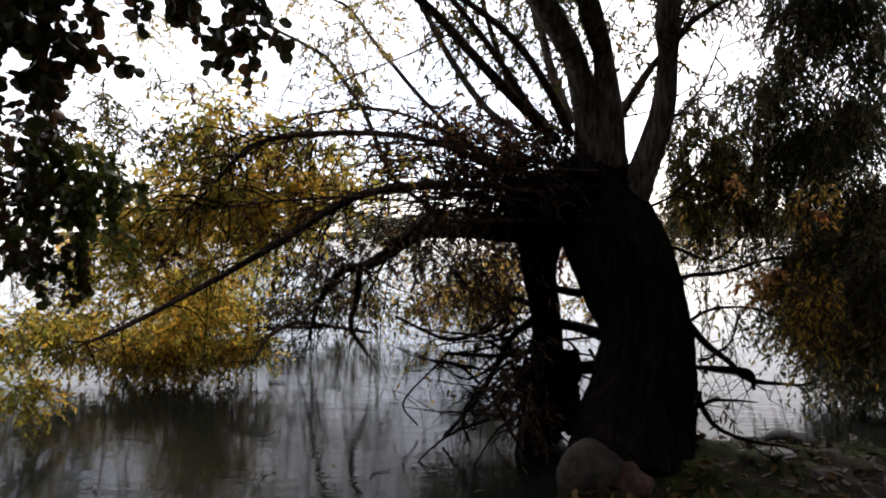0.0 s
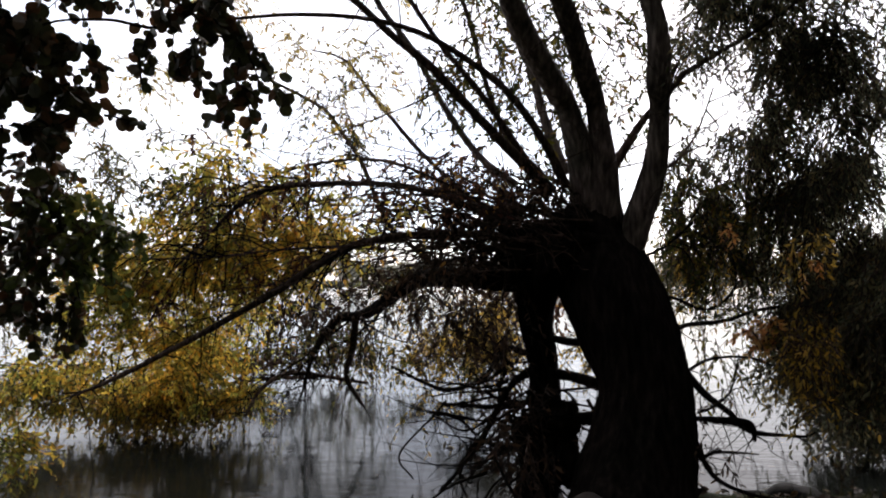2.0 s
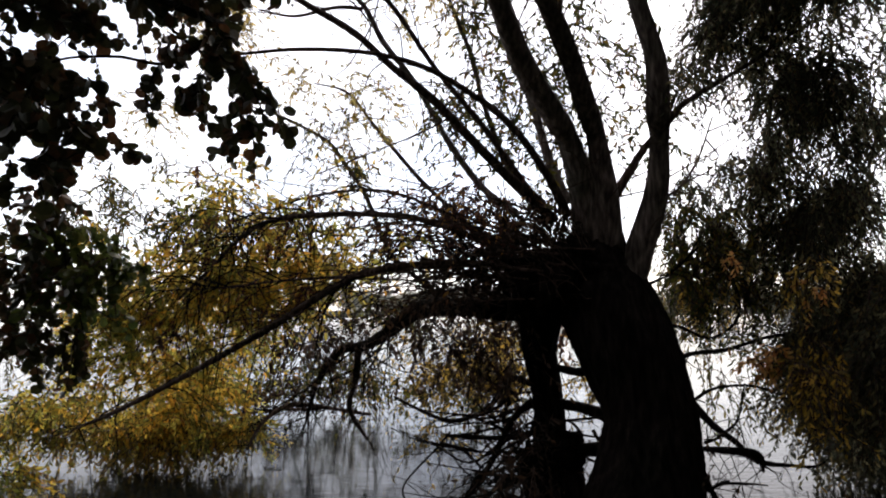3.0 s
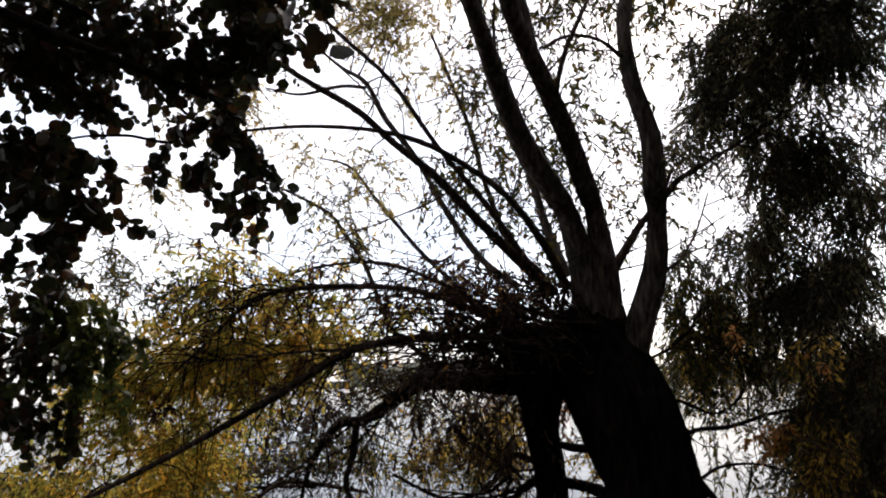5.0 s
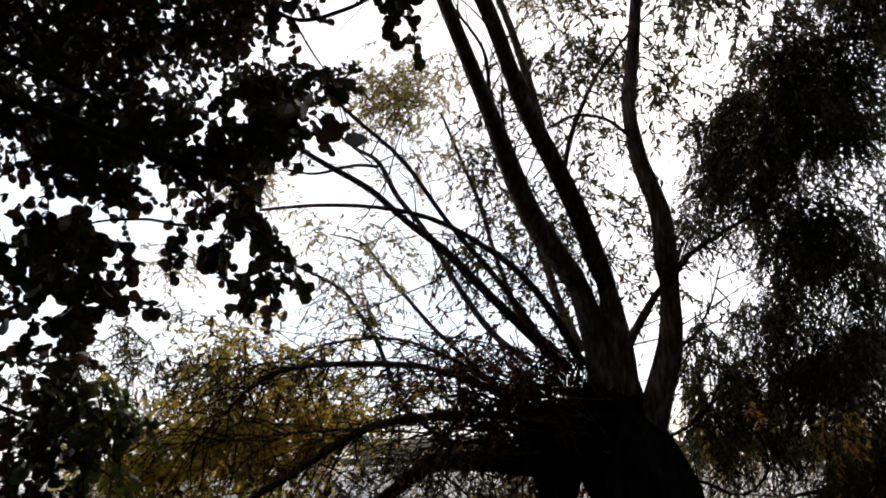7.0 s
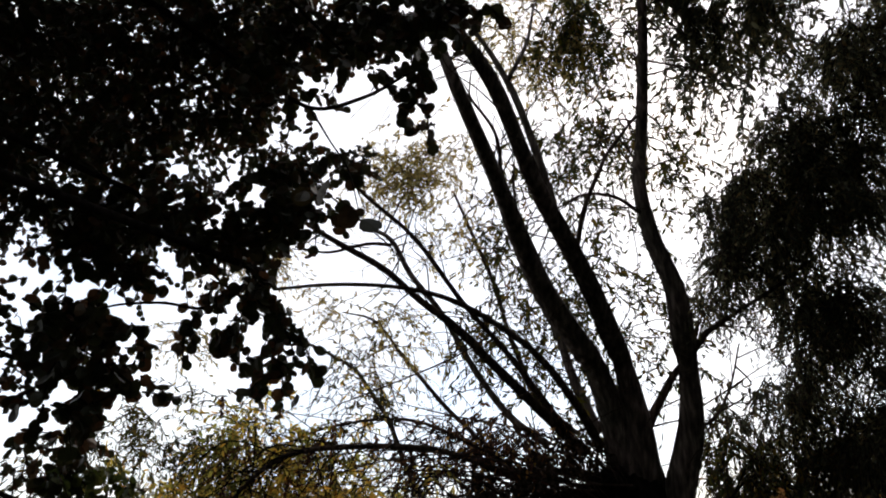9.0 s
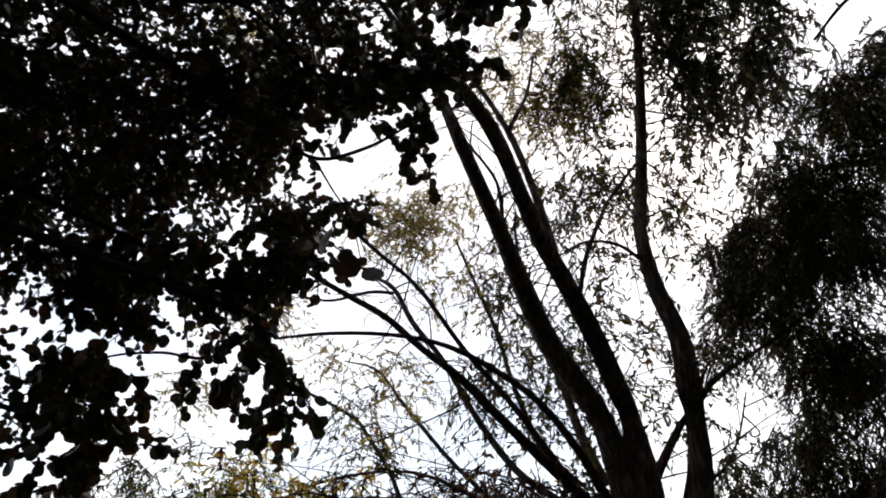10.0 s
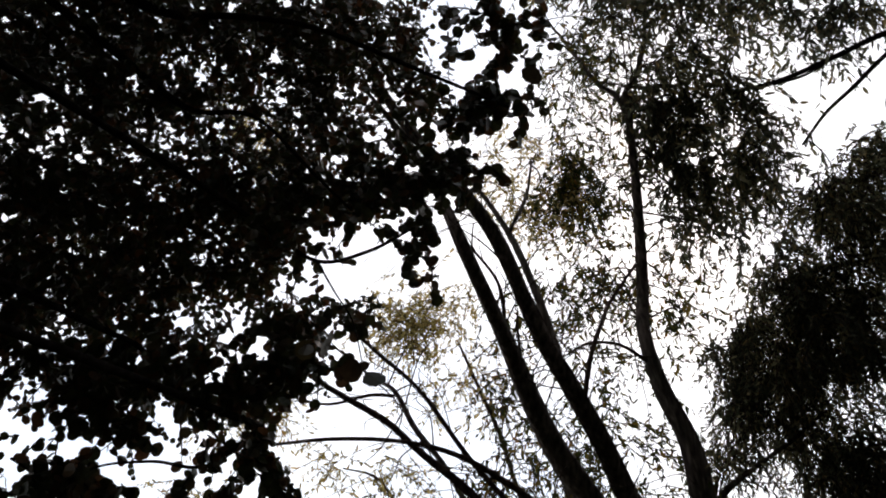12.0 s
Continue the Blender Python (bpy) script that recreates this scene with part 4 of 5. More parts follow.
YELLOW_EDGE = [
    (-3.00, 5.14, 2.35, 0.31, 0.40, 0.19, 24),
    (-2.69, 5.27, 2.55, 0.31, 0.40, 0.21, 21),
    (-2.34, 5.41, 2.67, 0.26, 0.40, 0.21, 15),
    (-3.14, 5.07, 2.13, 0.31, 0.40, 0.16, 28),
    (-2.55, 5.39, 2.20, 0.31, 0.40, 0.16, 20),
    (-1.95, 5.59, 2.50, 0.26, 0.40, 0.21, 15),
    (-2.20, 5.53, 2.30, 0.26, 0.40, 0.19, 16),
]
DEAD_HANGING = [
    (-0.17, 5.09, 1.30, 0.18, 0.25, 0.26, 20),
    (0.08, 5.09, 1.22, 0.18, 0.25, 0.26, 23),
    (0.33, 5.07, 1.14, 0.18, 0.25, 0.26, 27),
    (0.61, 5.06, 1.35, 0.13, 0.25, 0.22, 13),
    (0.08, 5.10, 1.53, 0.35, 0.25, 0.11, 15),
    (0.49, 5.05, 0.99, 0.18, 0.25, 0.18, 16),
    (-0.09, 5.10, 1.70, 0.22, 0.25, 0.11, 6),
    (0.30, 5.10, 1.63, 0.22, 0.25, 0.11, 15),
    (-0.39, 5.09, 1.43, 0.16, 0.25, 0.20, 9),
]
BROWN = [
    (-1.21, 6.31, 1.18, 0.66, 0.80, 0.39, 48),
    (0.51, 5.04, 0.25, 0.31, 0.30, 0.22, 21),
    (0.36, 5.44, 0.57, 0.38, 0.40, 0.21, 18),
    (0.76, 4.97, 0.53, 0.22, 0.20, 0.31, 20),
    (0.59, 5.00, 1.43, 0.26, 0.40, 0.22, 16),
    (0.08, 5.43, 1.46, 0.51, 0.60, 0.23, 36),
    (0.40, 4.81, 1.88, 0.46, 0.50, 0.33, 45),
    (0.84, 4.53, 2.10, 0.28, 0.20, 0.16, 13),
]
DRY = [
    (0.28, 4.78, 2.25, 0.41, 0.50, 0.27, 52),
    (-0.18, 4.98, 2.28, 0.47, 0.50, 0.26, 47),
    (-1.79, 5.29, 2.28, 0.06, 0.08, 0.12, 9),
]
DRY_CLUSTERS = [
    (1.03, 5.53, 1.22, 0.14, 0.20, 0.29, 29),
    (-1.11, 5.07, 2.20, 0.05, 0.07, 0.11, 9),
    (-0.71, 5.13, 2.30, 0.04, 0.07, 0.09, 5),
    (-1.92, 5.17, 2.70, 0.03, 0.05, 0.07, 3),
    (-1.89, 5.50, 1.98, 0.07, 0.08, 0.13, 11),
    (-1.02, 5.06, 2.42, 0.04, 0.06, 0.09, 4),
    (-0.30, 4.96, 2.38, 0.05, 0.07, 0.06, 3),
    (-1.38, 5.33, 2.06, 0.06, 0.08, 0.11, 6),
    (-1.01, 5.34, 1.69, 0.19, 0.20, 0.14, 13),
    (-1.60, 5.61, 1.51, 0.25, 0.30, 0.20, 22),
    (-2.30, 5.57, 1.46, 0.21, 0.30, 0.21, 15),
]
anchor_low = np.vstack([smooth_line(p, 6)[:, :3] for p in POLES + BRANCHES])
anchor_high = np.vstack([smooth_line(p, 6)[4:, :3] for p in UPRIGHTS + ARMS + POLES])
part("bough_web", feeders(YELLOW + YELLOW_LOW, anchor_low, 1, 0.006, 3), BARK_POLE, willow, kind="stuff")
part("bough_web", feeders(HIGH + MIDDLE + DENSE + DENSE_TOP, anchor_high, 2, 0.008, 4), BARK_POLE, willow, kind="stuff")
foliage(willow, YELLOW + YELLOW_LOW, LEAF_YELLOW, 11, "crown", "drooping yellow and ochre leaves", twig=0.36, per=17, hang=0.3, droop=0.6, size=(0.066, 0.022), clump=0.2, pieces=18, stem=0.003)
YELLOW_ABOVE = [
    (-2.22, 5.88, 2.26, 0.60, 0.50, 0.30, 51),
    (-1.52, 5.89, 2.31, 0.58, 0.50, 0.32, 40),
    (-1.08, 5.72, 2.68, 0.41, 0.40, 0.31, 13),
    (-0.68, 5.58, 1.94, 0.39, 0.40, 0.24, 25),
    (-2.98, 5.79, 2.05, 0.45, 0.40, 0.25, 20),
    (-1.25, 5.59, 1.84, 0.44, 0.40, 0.29, 30),
]
foliage(willow, YELLOW_ABOVE, LEAF_YELLOW, 19, "crown", "", twig=0.36, hang=0.3, droop=0.6, size=(0.07, 0.024), clump=0.22, pieces=12, stem=0.003)
foliage(willow, YELLOW_BEHIND, LEAF_TAWNY, 12, "crown", "", twig=0.4, hang=0.4, droop=0.6, size=(0.062, 0.019))
foliage(willow, BROWN, LEAF_BROWN, 50, "crown", "", twig=0.34, per=12, hang=0.5, droop=0.8, size=(0.075, 0.022), clump=0.2, pieces=10)
foliage(willow, CURTAIN, LEAF_BROWN, 28, "crown", "", twig=0.34, per=11, hang=0.5, droop=0.8, size=(0.125, 0.042), clump=0.2, pieces=8)
foliage(willow, HEAD_LEAVES, LEAF_BROWN, 29, "crown", "withered brown leaves round the pollard head", twig=0.25, hang=0.6, droop=0.7, size=(0.065, 0.02), clump=0.2, pieces=8)
foliage(willow, SNAG_LEAVES, LEAF_BROWN, 33, "crown", "", twig=0.16, per=8, hang=0.9, size=(0.06, 0.017), pieces=6)
foliage(willow, VEIL + VEIL_ABOVE, LEAF_OLIVE, 34, "crown", "", twig=0.3, per=10, hang=1.0, size=(0.062, 0.017), pieces=8)
foliage(willow, FOOT, LEAF_TAWNY, 35, "crown", "", twig=0.4, per=12, hang=0.5, droop=0.8, size=(0.085, 0.027), clump=0.2, pieces=10)
foliage(willow, YELLOW_EDGE, LEAF_OLIVE, 36, "crown", "", twig=0.3, per=10, hang=0.4, size=(0.06, 0.017), clump=0.2, pieces=8)
foliage(willow, GOLD, LEAF_YELLOW, 37, "crown", "", twig=0.3, per=13, hang=0.3, droop=0.6, size=(0.066, 0.022), clump=0.2, pieces=12, stem=0.003)
foliage(willow, DEAD_HANGING, LEAF_BROWN, 48, "crown", "brown dead leaves hanging under the pollard head", twig=0.26, per=9, hang=1.2, droop=0.9, size=(0.075, 0.02), clump=0.2, pieces=8)
foliage(willow, FRINGE, LEAF_OLIVE, 20, "crown", "", twig=0.4, per=11, hang=0.6, droop=0.8, size=(0.115, 0.038), clump=0.2, pieces=8)
foliage(willow, OLIVE, LEAF_OLIVE, 13, "crown", "thin olive-green leaves", twig=0.4, hang=0.3, droop=0.6, size=(0.06, 0.016))
foliage(willow, HIGH, LEAF_PALE, 14, "crown", "sparse pale yellowing leaves high up", twig=0.36, per=17, hang=0.4, droop=0.5, size=(0.05, 0.017), clump=0.15, pieces=9, stem=0.0026)
foliage(willow, MIDDLE, LEAF_OLIVE, 15, "crown", "sparse olive leaves on the upright limbs", twig=0.38, hang=0.6, droop=0.7, size=(0.07, 0.021), clump=0.2, pieces=8)
foliage(willow, DENSE + DENSE_TOP, LEAF_DARK, 16, "crown", "dense dark hanging leaves", twig=0.36, per=11, hang=1.0, size=(0.085, 0.026), clump=0.22, pieces=14)
foliage(willow, DRY, LEAF_DRY, 17, "crown", "withered reddish-brown leaves", twig=0.35, hang=0.5, size=(0.06, 0.018))
foliage(willow, DRY_CLUSTERS, LEAF_DRY, 18, "crown", "", twig=0.14, hang=0.9, size=(0.05, 0.017))

# ---- the weeping willow on the bank beside it ----
weeper = empty("weeping_willow", (6.6, 5.2, 0.0))
tagged(weeper, "dense dark green weeping willow hanging down to the bank", "tree")
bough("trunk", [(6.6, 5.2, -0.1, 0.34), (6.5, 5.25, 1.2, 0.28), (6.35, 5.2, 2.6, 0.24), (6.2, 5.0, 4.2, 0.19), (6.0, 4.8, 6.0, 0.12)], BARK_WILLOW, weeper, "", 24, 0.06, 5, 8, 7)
OVERHEAD_BOUGH_A = [(3.25, 2.58, 5.39, 0.027), (2.98, 2.85, 5.56, 0.023), (2.78, 3.11, 5.66, 0.021), (2.54, 3.37, 5.75, 0.018), (2.25, 3.67, 5.95, 0.014), (1.85, 3.94, 6.19, 0.010)]
OVERHEAD_BOUGH_B = [(3.11, 2.69, 5.43, 0.021), (3.00, 2.96, 5.47, 0.017), (2.90, 3.24, 5.47, 0.016), (2.80, 3.49, 5.47, 0.014), (2.72, 3.77, 5.42, 0.010)]
OVERHEAD_BOUGH_C = [(2.78, 3.11, 5.66, 0.012), (2.65, 3.33, 5.72, 0.011), (2.41, 3.54, 5.83, 0.008), (2.22, 3.80, 5.86, 0.005)]
OVERHEAD_BOUGH_D = [(3.61, 4.11, 4.07, 0.040), (3.38, 4.55, 4.12, 0.027), (3.21, 4.89, 4.19, 0.023), (3.03, 5.27, 4.17, 0.016), (2.86, 5.69, 3.98, 0.010)]
OVERHEAD_BOUGH_E = [(3.71, 4.52, 2.96, 0.042), (3.46, 4.96, 2.98, 0.025), (3.28, 5.29, 3.10, 0.021), (3.08, 5.66, 3.05, 0.015)]
OVERHEAD_BOUGH_F = [(3.71, 4.27, 4.15, 0.049), (3.42, 4.44, 4.69, 0.029), (3.25, 4.61, 4.84, 0.024), (3.05, 4.92, 4.98, 0.017), (2.85, 5.29, 4.99, 0.010)]
OVERHEAD = [OVERHEAD_BOUGH_A, OVERHEAD_BOUGH_B, OVERHEAD_BOUGH_C, OVERHEAD_BOUGH_D, OVERHEAD_BOUGH_E, OVERHEAD_BOUGH_F]
for k, pts in enumerate(OVERHEAD):
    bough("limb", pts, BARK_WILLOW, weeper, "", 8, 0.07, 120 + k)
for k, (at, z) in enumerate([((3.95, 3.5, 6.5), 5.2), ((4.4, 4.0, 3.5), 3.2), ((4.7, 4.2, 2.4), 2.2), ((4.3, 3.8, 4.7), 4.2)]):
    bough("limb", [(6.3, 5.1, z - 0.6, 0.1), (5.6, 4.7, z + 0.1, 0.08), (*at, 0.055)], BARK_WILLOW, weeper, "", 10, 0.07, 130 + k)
HANGING = [
    (2.86, 4.77, 2.27, 0.24, 0.50, 0.19, 73),
    (3.11, 4.61, 2.32, 0.17, 0.50, 0.22, 65),
    (3.04, 4.68, 2.13, 0.17, 0.50, 0.14, 5),
    (2.85, 4.81, 1.98, 0.22, 0.50, 0.18, 68),
    (3.08, 4.68, 1.85, 0.19, 0.50, 0.23, 85),
    (2.31, 5.11, 1.84, 0.19, 0.50, 0.17, 28),
    (1.93, 5.26, 1.76, 0.13, 0.50, 0.24, 16),
    (2.54, 4.99, 1.85, 0.19, 0.50, 0.17, 35),
    (2.75, 4.88, 1.82, 0.13, 0.50, 0.13, 10),
    (2.94, 4.78, 1.54, 0.22, 0.50, 0.22, 93),
    (3.09, 4.68, 1.46, 0.24, 0.50, 0.29, 176),
    (2.17, 5.15, 2.06, 0.19, 0.50, 0.17, 21),
]
HANGING_HIGH = [
    (2.03, 4.17, 3.96, 0.16, 0.45, 0.20, 46),
    (2.28, 3.93, 4.13, 0.25, 0.45, 0.30, 126),
    (2.50, 3.64, 4.35, 0.30, 0.45, 0.34, 153),
    (2.70, 3.37, 4.51, 0.27, 0.45, 0.31, 128),
    (2.79, 3.56, 4.18, 0.18, 0.45, 0.22, 36),
    (2.51, 3.85, 4.03, 0.25, 0.45, 0.18, 56),
    (2.69, 3.83, 3.87, 0.25, 0.45, 0.18, 48),
    (2.00, 4.34, 3.65, 0.20, 0.45, 0.20, 63),
    (2.30, 4.15, 3.72, 0.25, 0.45, 0.21, 93),
    (2.56, 4.03, 3.65, 0.27, 0.45, 0.21, 99),
    (1.90, 4.48, 3.42, 0.21, 0.45, 0.21, 61),
    (1.79, 4.62, 3.15, 0.21, 0.45, 0.21, 61),
    (2.35, 4.28, 3.38, 0.36, 0.45, 0.21, 46),
    (2.83, 3.14, 4.65, 0.18, 0.45, 0.27, 95),
]
HANGING_MIDDLE = [
    (2.52, 4.71, 2.92, 0.19, 0.50, 0.19, 77),
    (2.72, 4.62, 2.85, 0.21, 0.50, 0.17, 57),
    (3.03, 4.46, 2.72, 0.21, 0.50, 0.12, 45),
    (2.46, 4.82, 2.62, 0.17, 0.50, 0.22, 87),
    (2.34, 4.90, 2.51, 0.17, 0.50, 0.17, 34),
    (2.69, 4.72, 2.47, 0.24, 0.50, 0.12, 29),
    (2.93, 4.56, 2.56, 0.28, 0.50, 0.09, 32),
    (2.12, 5.01, 2.44, 0.21, 0.50, 0.13, 17),
    (1.93, 5.11, 2.32, 0.17, 0.50, 0.15, 15),
    (2.00, 5.11, 2.08, 0.21, 0.50, 0.20, 25),
    (2.28, 4.98, 2.17, 0.24, 0.50, 0.24, 88),
    (2.59, 4.83, 2.15, 0.27, 0.50, 0.24, 123),
    (2.83, 4.50, 3.01, 0.24, 0.50, 0.17, 55),
    (3.06, 4.38, 2.92, 0.19, 0.50, 0.17, 32),
]
HANGING_CROWN = [
    (1.85, 4.58, 3.78, 0.13, 0.50, 0.26, 24),
    (2.01, 4.49, 3.83, 0.20, 0.50, 0.31, 88),
    (2.00, 4.63, 3.53, 0.19, 0.50, 0.21, 52),
    (2.24, 4.33, 3.93, 0.28, 0.50, 0.23, 76),
    (2.27, 4.47, 3.60, 0.26, 0.50, 0.26, 77),
    (2.19, 4.63, 3.31, 0.20, 0.50, 0.20, 39),
    (2.46, 4.22, 3.91, 0.28, 0.50, 0.28, 91),
    (2.51, 4.40, 3.48, 0.26, 0.50, 0.26, 57),
    (2.70, 4.10, 3.84, 0.28, 0.50, 0.23, 66),
    (2.91, 4.03, 3.72, 0.23, 0.50, 0.26, 70),
    (2.81, 4.23, 3.45, 0.23, 0.50, 0.14, 12),
    (3.00, 4.18, 3.26, 0.19, 0.50, 0.21, 34),
    (2.36, 4.63, 3.09, 0.19, 0.50, 0.20, 48),
    (2.62, 4.46, 3.16, 0.26, 0.50, 0.21, 71),
]
HANGING_LOW = [
    (2.58, 4.54, 1.20, 0.22, 0.45, 0.20, 89),
    (2.75, 4.44, 1.32, 0.29, 0.45, 0.25, 129),
    (2.90, 4.33, 1.18, 0.25, 0.45, 0.34, 163),
    (2.52, 4.55, 1.02, 0.15, 0.45, 0.18, 49),
    (2.69, 4.45, 0.98, 0.25, 0.45, 0.20, 134),
    (2.87, 4.33, 0.96, 0.25, 0.45, 0.20, 142),
    (2.57, 4.51, 0.93, 0.13, 0.45, 0.09, 19),
    (2.78, 4.38, 0.90, 0.27, 0.45, 0.07, 55),
    (2.45, 4.60, 1.15, 0.11, 0.45, 0.14, 17),
]
# mostly hidden far-side masses, added to darken the reflection in the water
HANGING_HIDDEN_SHADE = [
    (3.94, 6.46, 0.56, 0.39, 0.60, 0.33, 218),
    (4.25, 6.27, 0.59, 0.39, 0.60, 0.46, 340),
    (3.92, 6.43, 0.28, 0.30, 0.60, 0.17, 97),
    (4.22, 6.23, 0.27, 0.33, 0.60, 0.20, 146),
    (4.49, 6.08, 0.46, 0.39, 0.60, 0.39, 349),
    (4.11, 6.39, 0.84, 0.46, 0.60, 0.33, 226),
]
HANGING_SIDE = [
    (2.80, 3.56, 4.64, 0.28, 0.40, 0.28, 57),
    (2.71, 3.76, 4.47, 0.23, 0.40, 0.23, 28),
    (2.38, 4.70, 2.97, 0.28, 0.40, 0.28, 28),
    (2.64, 4.52, 3.08, 0.28, 0.40, 0.28, 28),
    (2.79, 4.53, 2.75, 0.23, 0.40, 0.38, 25),
    (2.39, 4.80, 2.50, 0.28, 0.40, 0.28, 23),
    (2.61, 4.71, 2.33, 0.28, 0.40, 0.28, 17),
    (2.13, 4.91, 2.53, 0.19, 0.40, 0.28, 15),
    (2.14, 4.99, 2.09, 0.19, 0.40, 0.19, 15),
    (2.47, 4.85, 1.91, 0.28, 0.40, 0.28, 34),
    (2.73, 4.69, 2.06, 0.28, 0.40, 0.28, 34),
    (2.87, 4.63, 1.74, 0.23, 0.40, 0.38, 44),
    (2.49, 4.85, 1.52, 0.23, 0.40, 0.23, 28),
    (2.71, 4.72, 1.37, 0.28, 0.40, 0.23, 38),
]
anchor_right = np.vstack([smooth_line(p, 6)[:, :3] for p in OVERHEAD])
part("bough_web", feeders(HANGING + HANGING_HIGH + HANGING_MIDDLE + HANGING_CROWN, anchor_right, 6, 0.008, 3), BARK_WILLOW, weeper, kind="stuff")
foliage(weeper, HANGING, LEAF_DARK, 21, "crown", "", twig=0.4, per=20, hang=1.4, droop=1.0, size=(0.05, 0.0145), clump=0.2, pieces=30)
foliage(weeper, HANGING_HIGH, LEAF_DARK, 22, "crown", "", twig=0.3, hang=0.8, droop=1.0, per=20, size=(0.05, 0.0145), clump=0.2, pieces=26)
foliage(weeper, HANGING_MIDDLE, LEAF_DARK, 24, "crown", "", twig=0.35, hang=1.2, droop=1.0, per=20, size=(0.05, 0.0145), clump=0.16, pieces=20)
foliage(weeper, HANGING_CROWN, LEAF_DARK, 26, "crown", "", twig=0.3, hang=0.9, droop=1.0, per=20, size=(0.05, 0.0145), clump=0.17, pieces=20)
foliage(weeper, HANGING_SIDE, LEAF_DARK, 49, "crown", "", twig=0.35, hang=1.2, droop=1.0, per=20, size=(0.05, 0.0145), clump=0.2, pieces=20)
foliage(weeper, HANGING_HIDDEN_SHADE, LEAF_DARK, 30, "crown", "", twig=0.5, hang=1.4, droop=1.0, size=(0.08, 0.026), clump=0.2, pieces=30)
foliage(weeper, HANGING_LOW, LEAF_DARK, 27, "crown", "", twig=0.34, hang=1.4, droop=1.0, per=20, size=(0.052, 0.016), clump=0.2, pieces=30)
HANGING_GOLD = [
    (2.16, 4.97, 1.91, 0.16, 0.30, 0.12, 18),
    (2.03, 5.04, 1.67, 0.19, 0.30, 0.19, 22),
    (1.90, 5.08, 1.81, 0.11, 0.30, 0.17, 7),
    (2.30, 4.13, 1.71, 0.11, 0.30, 0.11, 17),
    (2.22, 4.27, 1.18, 0.08, 0.30, 0.11, 8),
    (2.20, 4.14, 0.91, 0.06, 0.30, 0.15, 12),
    (2.20, 4.00, 0.78, 0.06, 0.30, 0.10, 7),
    (1.91, 5.08, 1.35, 0.12, 0.30, 0.12, 5),
    (2.26, 4.93, 1.65, 0.11, 0.30, 0.17, 10),
    (2.27, 4.17, 1.05, 0.12, 0.30, 0.19, 22),
    (2.34, 4.13, 1.00, 0.15, 0.30, 0.10, 11),
    (2.35, 4.14, 1.19, 0.15, 0.30, 0.16, 13),
]
foliage(weeper, HANGING_GOLD, LEAF_TAWNY, 25, "crown", "olive-gold turning leaves", twig=0.26, hang=1.2, droop=1.0, size=(0.05, 0.016), clump=0.18)
ORANGE = [
    (2.07, 4.24, 1.23, 0.11, 0.15, 0.09, 20),
    (2.32, 4.12, 1.65, 0.06, 0.15, 0.06, 4),
    (1.91, 4.32, 1.88, 0.06, 0.15, 0.06, 4),
]
foliage(weeper, ORANGE, LEAF_ORANGE, 23, "crown", "orange turned leaves", twig=0.12, hang=0.7, size=(0.05, 0.017))

# ---- the alder overhead ----
alder = empty("alder_tree", (-2.7, -0.9, 0.0))
tagged(alder, "alder with dark round leaves spreading overhead", "tree")
bough("trunk", [(-2.7, -0.9, -0.1, 0.2), (-2.65, -0.85, 1.5, 0.16), (-2.5, -0.6, 3.2, 0.13), (-2.3, -0.3, 5.0, 0.09), (-2.2, 0.0, 6.6, 0.04)], BARK_ALDER, alder, "", 20, 0.05, 6, 8, 5)
ALDER_TWIG_A = [(-0.86, 2.55, 2.70, 0.015), (-1.02, 2.45, 2.51, 0.008), (-1.20, 2.36, 2.50, 0.006), (-1.39, 2.28, 2.44, 0.004), (-1.49, 2.28, 2.26, 0.002)]
ALDER_TWIG_B = [(-1.12, 1.89, 3.51, 0.013), (-0.83, 2.08, 3.38, 0.010), (-0.62, 2.18, 3.27, 0.009), (-0.40, 2.15, 3.29, 0.008), (-0.21, 2.07, 3.34, 0.005)]
ALDER_TWIG_C = [(-0.62, 2.18, 3.27, 0.005), (-0.53, 2.18, 3.11, 0.004), (-0.43, 2.09, 2.92, 0.003), (-0.33, 1.82, 2.59, 0.002)]
ALDER_TWIG_D = [(-1.31, 2.22, 2.92, 0.011), (-1.20, 2.33, 2.84, 0.008), (-1.03, 2.50, 2.65, 0.007), (-0.74, 2.67, 2.46, 0.005), (-0.65, 2.73, 2.33, 0.003)]
ALDER_TWIG_E = [(-1.58, 1.45, 4.28, 0.029), (-1.26, 1.61, 4.23, 0.020), (-0.97, 1.63, 4.22, 0.015), (-0.60, 1.62, 4.09, 0.011), (-0.12, 1.64, 3.78, 0.008), (0.18, 1.61, 3.53, 0.004)]
ALDER_TWIG_F = [(-1.54, 1.72, 4.14, 0.018), (-1.25, 1.94, 3.99, 0.014), (-0.92, 1.92, 3.89, 0.010), (-0.63, 2.02, 3.61, 0.007), (-0.43, 2.10, 3.42, 0.004)]
ALDER_TWIG_G = [(-1.65, 2.17, 2.26, 0.010), (-1.49, 2.29, 2.22, 0.007), (-1.35, 2.38, 2.20, 0.005), (-1.25, 2.45, 2.14, 0.002)]
ALDER_TWIG_H = [(-2.13, 2.91, 1.88, 0.014), (-1.93, 3.06, 1.79, 0.010), (-1.74, 3.18, 1.72, 0.007), (-1.59, 3.26, 1.58, 0.003)]
ALDER_TWIGS = [ALDER_TWIG_A, ALDER_TWIG_B, ALDER_TWIG_C, ALDER_TWIG_D, ALDER_TWIG_E, ALDER_TWIG_F, ALDER_TWIG_G, ALDER_TWIG_H]
